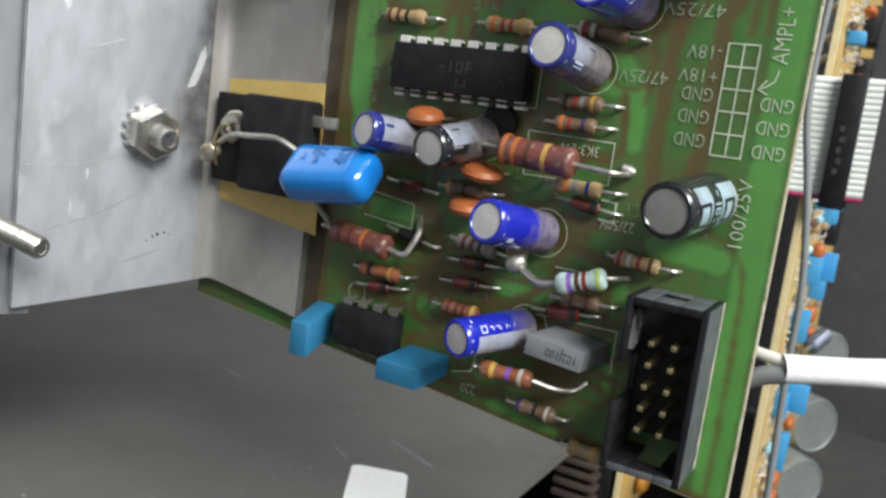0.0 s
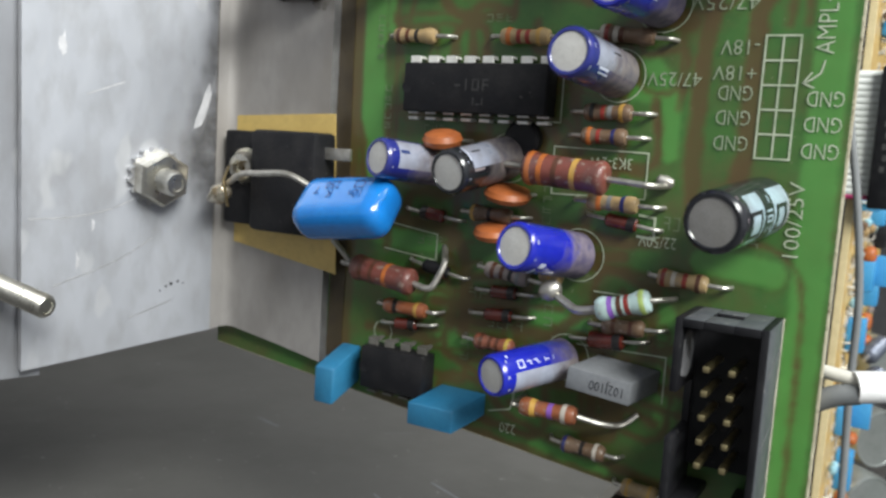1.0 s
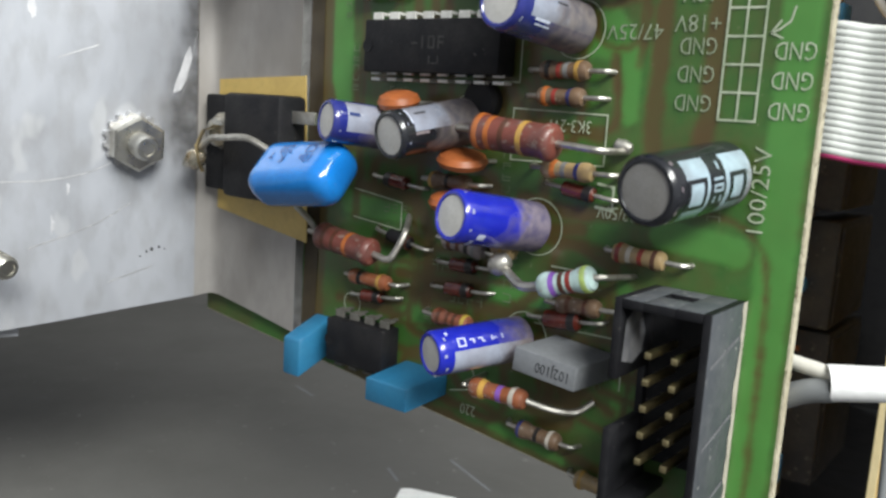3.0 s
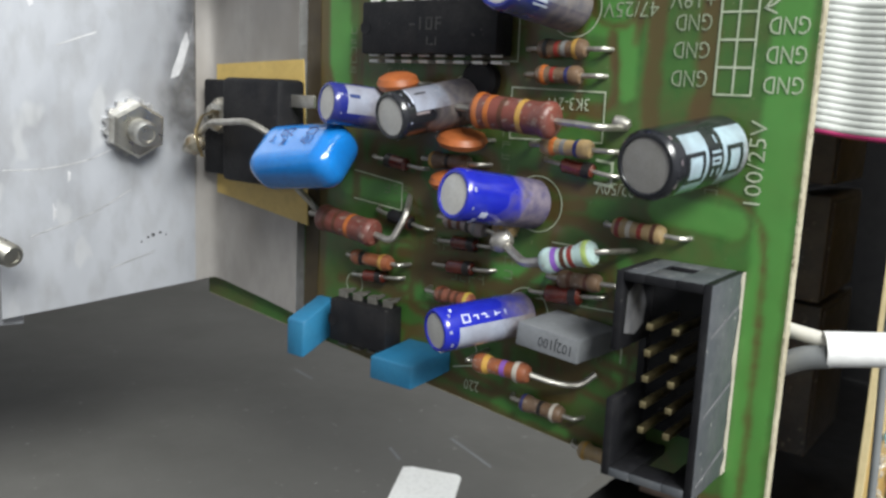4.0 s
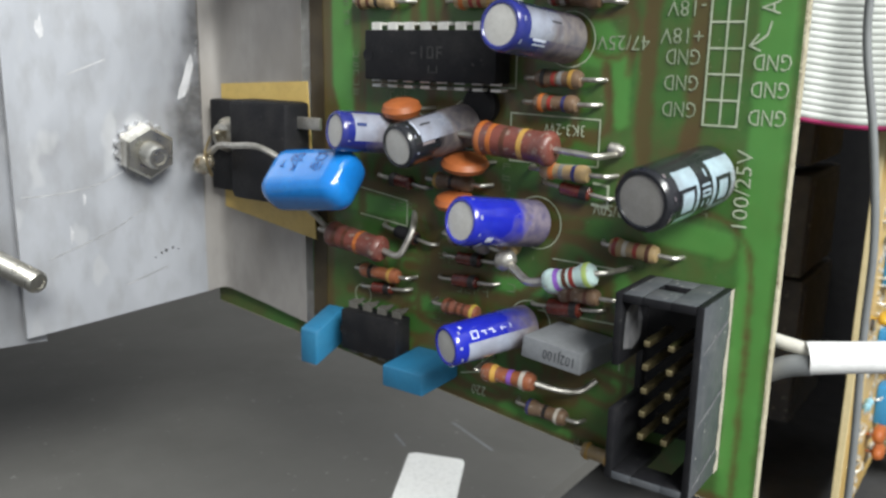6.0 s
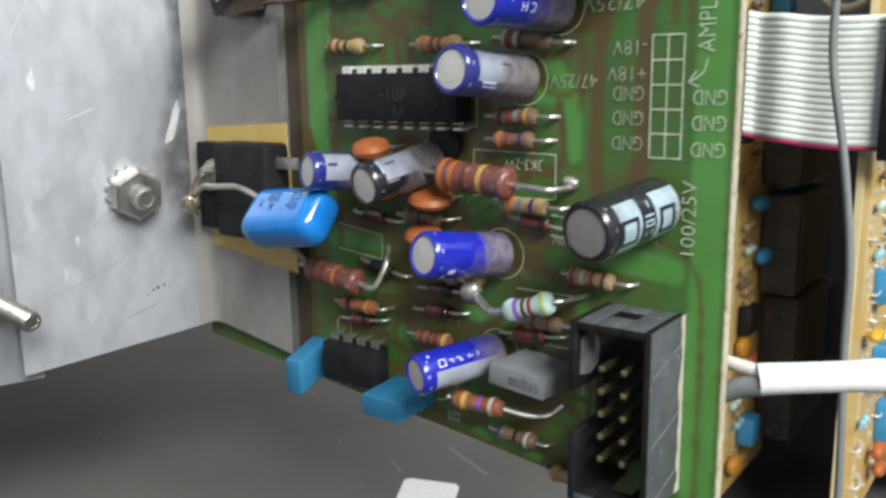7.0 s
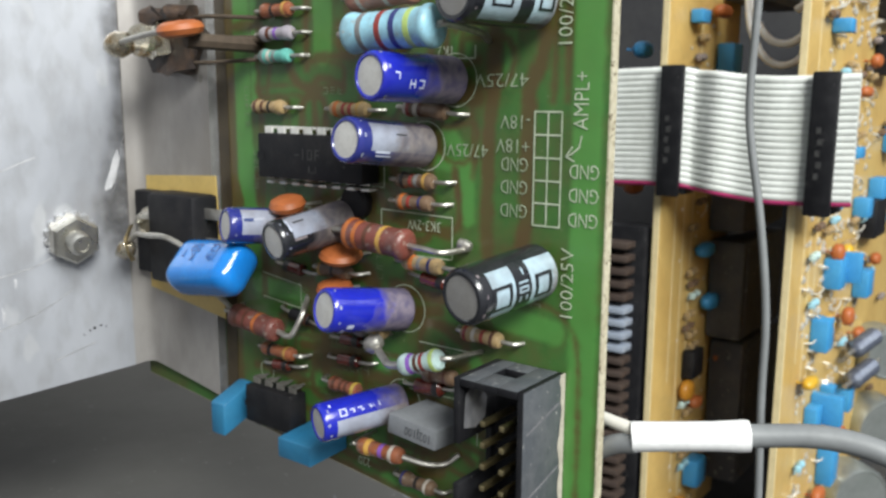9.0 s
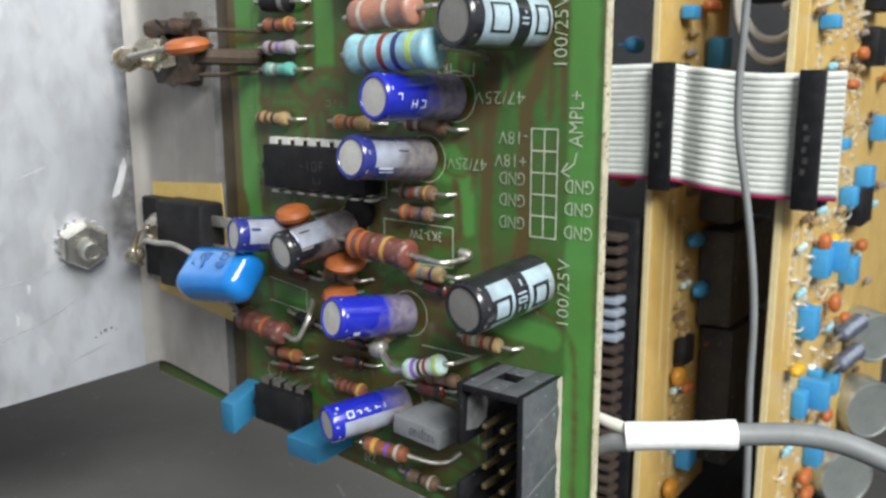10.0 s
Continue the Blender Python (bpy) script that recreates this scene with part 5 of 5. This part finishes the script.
block(-23.2, 122.3, -80, 4, 6.5, 7, "blue_far_lit", "light blue boxed capacitor on a rear card")
block(-22.8, 128.9, 24.2, 4, 7, 7.5, "blue_far_lit", "light blue boxed capacitor on a rear card")
block(-23.6, 110.5, 33, 3, 5, 3, "blue_far_lit", "light blue boxed capacitor on a rear card")
block(-23.6, 118, -50, 3, 7, 7, "epoxy", "black moulded part on a rear card", "transistor")
for y, z, c in ((114, -27, "tan"), (115, -30, "dull"), (114, -37.6, "tan"), (116, -43, "tan"), (118, -10, "dull"), (112, 24, "grey"), (114, -68, "tan"), (112, -71, "pale"), (115, -74, "tan"), (120, 14, "grey")):
    tiny(-24.4, y, z, c)
for y, z, c in ((113, -16, "tan"), (116, -33, "pale"), (113, -40.5, "dull"), (117, -46, "tan"), (113, -60, "pale"), (116, -63, "tan"), (113, 28.5, "tan"), (117, 20, "tan"), (115, -77, "sky"), (118, -88, "tan")):
    tiny(-24.2, y, z, c)
lens_cap(-23.4, 121, -61, "orange", 1.5, 2.8, 1.6, label="orange ceramic capacitor on a rear card")
for z0, z1, y in ((-46, -20.5, 140), (-86, -47.5, 144), (-18, 6, 138), (38, 58, 140)):
    relay = thing("black_module", Matrix.Translation((-20.5, y, (z0 + z1) / 2)), "black boxed module plugged on a rear card", "module", "black modules")
    part("case", box((-4.5, -11, -(z1 - z0) / 2), (4.5, 22, (z1 - z0) / 2), 0.8), M["module"], relay)
    part("lid", box((4.4, -9, -(z1 - z0) / 2 + 1.5), (4.9, 20, (z1 - z0) / 2 - 1.5), 0.2), M["module"], relay)
# second card
for y, z, d, h, w in ((127, -25, 7, 9, 4), (131, -24, 3, 9, 7), (161, -33, 9, 9, 4), (119.5, -38, 7.5, 9.5, 4), (119.5, -58.5, 6, 8, 3), (124, -57, 4, 9, 7), (136.7, -75.5, 8, 12, 4), (170.7, -9.7, 10, 10, 4), (141, 2.2, 8, 3.4, 3), (133, -55, 5, 3, 3)):
    block(3.4 + w / 2, y, z, w, d * 0.8, h * 0.8, "blue_far_lit", "light blue boxed capacitor on a rear card")
for y, z, mat, ry, rz in ((143, -38.5, "orange", 3, 3), (141, 16.5, "orange", 4, 1.7), (126.8, -80, "orange", 4, 2.6), (129.6, -85.5, "orange", 4, 2.2), (110, -47, "yellow_dip", 4, 1.8), (136, -22, "yellow_dip", 3, 3.4), (122, -36, "yellow_dip", 2.2, 2.6),
                          (160.9, -84.4, "red_dip", 3.6, 2.2), (126, -20, "orange", 2.4, 2.6), (140, 40, "orange", 5, 1.8)):
    lens_cap(6.0, y, z, mat, 1.5, ry * 0.85, rz * 0.8, label={"orange": "orange ceramic capacitor on a rear card", "yellow_dip": "yellow dipped capacitor on a rear card", "red_dip": "red plastic part on a rear card"}[mat])
rng = random.Random(9)
for k in range(60):
    y, z = rng.uniform(106, 200), rng.choice((-12, -18, -30, -44, -64, -70, 8, 20, 30)) + rng.uniform(-3, 3)
    tiny(4.6, y, z, rng.choice(("tan", "tan", "pale", "dull", "sky", "grey")))
bm = bmesh.new()
for k in range(420):
    y, z, r = rng.uniform(107, 165), rng.uniform(-92, 50), rng.uniform(0.5, 1.1)
    bmesh.ops.create_icosphere(bm, subdivisions=1, radius=r, matrix=Matrix.Translation((3.4, y, z)) @ Matrix.Diagonal((0.6, 1.3, 1, 1)))
for k in range(70):
    y, z, a = rng.uniform(106, 170), rng.uniform(-92, 50), rng.uniform(-0.9, 0.9)
    tube([(3.2, y, z), (4.6, y + 0.6, z + 0.5 * a), (4.8, y + 3.4, z + 2.6 * a), (3.4, y + 4.2, z + 3.0 * a)], 0.26, 6, 2, bm)
solo("solder_joints", bm, M["solder"], Matrix(), "many small bright solder joints on a rear card", "solder", kind="stuff")
bm = bmesh.new()
for k in range(90):
    y, z, r = rng.uniform(110, 135), rng.uniform(-92, 50), rng.uniform(0.35, 0.6)
    bmesh.ops.create_icosphere(bm, subdivisions=1, radius=r, matrix=Matrix.Translation((-25.5, y, z)) @ Matrix.Diagonal((0.6, 1.3, 1, 1)))
solo("solder_joints", bm, M["solder"], Matrix(), "small solder joints on a rear card", "solder", kind="stuff")
for y, z, r in ((173, -54.6, 7.4), (177, -77.7, 8.8), (149, -87.8, 8.2)):
    top = Vector((12, y, z))
    can = thing("silver_can_capacitor", axis(top - Vector((7.0, -6.2, 0)), top), "large silver can electrolytic capacitor on a rear card", "capacitor", "silver cans")
    part("can", lathe([(0, 0), (r - 0.2, 0), (r, 0.6), (r, 8.4), (r - 0.5, 9.3), (r - 0.9, 9.35), (r - 1.1, 9.1)], 36), M["silver_can"], can)
    part("can_top", lathe([(r - 1.1, 9.1), (r * 0.5, 9.0), (0, 9.0)], 36), M["silver_can"], can)
for z in (-52, -61):
    coil = thing("wound_coil", axis((7.4, 146, z * 0.92), (9.0, 156, z * 0.92 + 1)), "dark blue wound coil with bright wire ends", "coil", "wound coils")
    part("winding", lathe([(0.5, 0)] + [(1.5 + 0.9 * (k % 2), 0.6 + 0.95 * k) for k in range(15)] + [(0.5, 15)], 16), M["coil"], coil, smooth=False)
    part("wire_end", lathe([(0, -4), (0.55, -4), (0.55, 0.2)], 10), M["tin"], coil, "bright wire end")
    part("wire_end", lathe([(0.55, 14.8), (0.55, 19), (0, 19)], 10), M["tin"], coil, "bright wire end")
for y, z, d, h in ((184, 4, 7, 7), (150, -62, 5, 6), (152, -12, 5, 5), (118, -8, 4, 3), (116, 30, 4, 3)):
    block(5.4, y, z, 4, d, h, "blue_far_lit", "light blue boxed capacitor on a rear card")
for y, z in ((158, -46), (172, -28), (150, 24), (186, 18), (146, -70)):
    lens_cap(6.0, y, z, "orange", 1.4, 2.7, 1.7, label="orange ceramic capacitor on a rear card")
for z in (26, 40, -16):
    block(5.6, 166, z, 4, 14, 10, "epoxy", "black chip on a rear card", "chip")

# ---- ribbon cable with two clamp connectors ----
rib = thing("ribbon_cable", Matrix.Translation((-10, 95, 8)), "pale grey flat ribbon cable with a magenta edge conductor", "ribbon cable")
P = 1.28
line = [(-72, 1.0, -0.4), (-40, 0.6, -0.4), (-14, 0.2, 0.2), (-8, 1.6, -0.5), (-3, -0.6, -0.9), (2, 0.2, -1.6), (8, -0.8, -2.0), (14, 0.0, -2.0), (19, 0.2, -1.8), (23.8, 0.6, -1.6)]
for k in range(20):
    z = 12.2 - P * k
    part("conductor", tube([(x, y, z + w + (0.35 if k == 19 else 0)) for x, y, w in line], 0.7 if k == 19 else 0.96, 10, 5), M["ribbon_red"] if k == 19 else M["ribbon"], rib, "magenta marked conductor" if k == 19 else "")
for x, w in ((-12.3, 0.0), (18.3, -1.8)):
    cn = thing("ribbon_connector", Matrix.Translation((-10 + x, 94.2, 8 + w)), "black clamp connector crimped across the ribbon cable", "connector", "ribbon connectors")
    part("clamp", box((-2.5, -2.2, -14.2), (2.5, -0.6, 13.6), 0.4), M["plastic"], cn)
    part("socket", box((-2.6, 1.8, -14), (2.6, 7.5, 13.4), 0.4), M["plastic"], cn)
    for z in (-13.2, 12.6):
        part("latch", box((-1.2, -0.8, z - 0.6), (1.2, 2.2, z + 0.6), 0.1), M["plastic"], cn)
    bm = bmesh.new()
    for j in range(5):
        box((-1.0 + 0.3 * (j % 2), -2.24, -7 + 2.2 * j), (-0.1 + 0.4 * (j % 2), -2.19, -5.8 + 2.2 * j), 0, bm)
    part("worn_print", bm, M["pale_ink"], cn, smooth=False)

# white wires looping behind
for dz in (0, 4.6):
    cable("wire", [(-14.4, 112, 53 - dz), (-13.2, 112, 36.5 - dz), (-9.4, 112, 28.2 - dz), (-4.4, 112, 26.5 - dz), (0.6, 112, 29.8 - dz)], 0.8, "white_sleeve", "white wire looping between the rear cards")
cable("wire", [(-3.6, 112, 33.2), (-1.2, 112.4, 35), (1.0, 113, 37.4)], 0.8, "white_sleeve", "white wire end between the rear cards")

# finned comb between the boards
comb = thing("fin_stack", Matrix.Translation((-33, 92, -48)), "stack of thin horizontal metal fins on a black block", "heatsink")
part("block", box((-9, 4, -42), (5.0, 12, 34), 0.5), M["plastic"], comb)
for k in range(24):
    z = 30 - 3.0 * k
    # Fins 5 to 8 take the painted lit tone.
    part("fin", box((-8, -0.6, z - 0.75), (2.6, 4.2, z + 0.75), 0.2), M["fin_lit"] if 5 <= k <= 8 else M["fin"], comb)
for y, z, mat in ((110, 26, "blue_far_lit"), (112, 18, "orange"), (108, -6, "orange"), (110, -3, "blue_far_lit")):
    lens_cap(-37, y, z, mat, 2, 3.5, 2, label="small part glimpsed between the boards")

# ---- chassis ----
def wall(name, lo, hi, mat, label):
    return solo(name, box(lo, hi), M[mat], Matrix(), label, "wall", kind="structure", smooth=False)


wall("floor", (-420, -40, -73), (-35, 330, -70), "steel", "dark grey painted steel chassis floor with fine scratches")
wall("ground", (-420, -600, -104), (420, 330, -101), "dark", "dark lower chassis floor")
wall("wall_north", (-420, 262, -101), (420, 266, 90), "black", "black rear chassis wall")
wall("wall_east", (120, 20, -101), (123, 262, -70), "dark", "added black side wall")
# Added tall dark wall that holds ambient light off the floor's left.
wall("light_blocker_west", (-303, -60, -101), (-300, 262, 210), "dark", "added black side wall")
tag = thing("paper_label", Matrix.Translation((0, 0, -69.95)), "small white rounded paper label stuck on the chassis floor", "label")
bm = bmesh.new()
low = [bm.verts.new((x, y, 0)) for x, y in [(-64.2, 34.6), (-63.2, 35.9), (-54.6, 38.9), (-53.4, 38.2), (-41, 15), (-52, 11.5)]]
bm.faces.new(low)
g = bmesh.ops.extrude_face_region(bm, geom=bm.faces[:])
bmesh.ops.translate(bm, vec=(0, 0, 0.15), verts=[v for v in g["geom"] if isinstance(v, bmesh.types.BMVert)])
part("paper", bm, M["paper"], tag, smooth=False)
bm = bmesh.new()
for a, b in (((-66, 52), (-52, 46)), ((-72, 40), (-67, 37)), ((-90, 70), (-84, 76)), ((-120, 60), (-112, 58))):
    a, b = Vector((*a, 0.04)), Vector((*b, 0.04))
    n = Vector((0.12, 0.25, 0))
    bm.faces.new([bm.verts.new(v) for v in (a - n, b - n, b + n, a + n)])
solo("floor_scratches", bm, M["grey_box"], Matrix.Translation((0, 0, -70)), "pale scratches on the grey chassis floor", "scratch", kind="stuff", smooth=False)
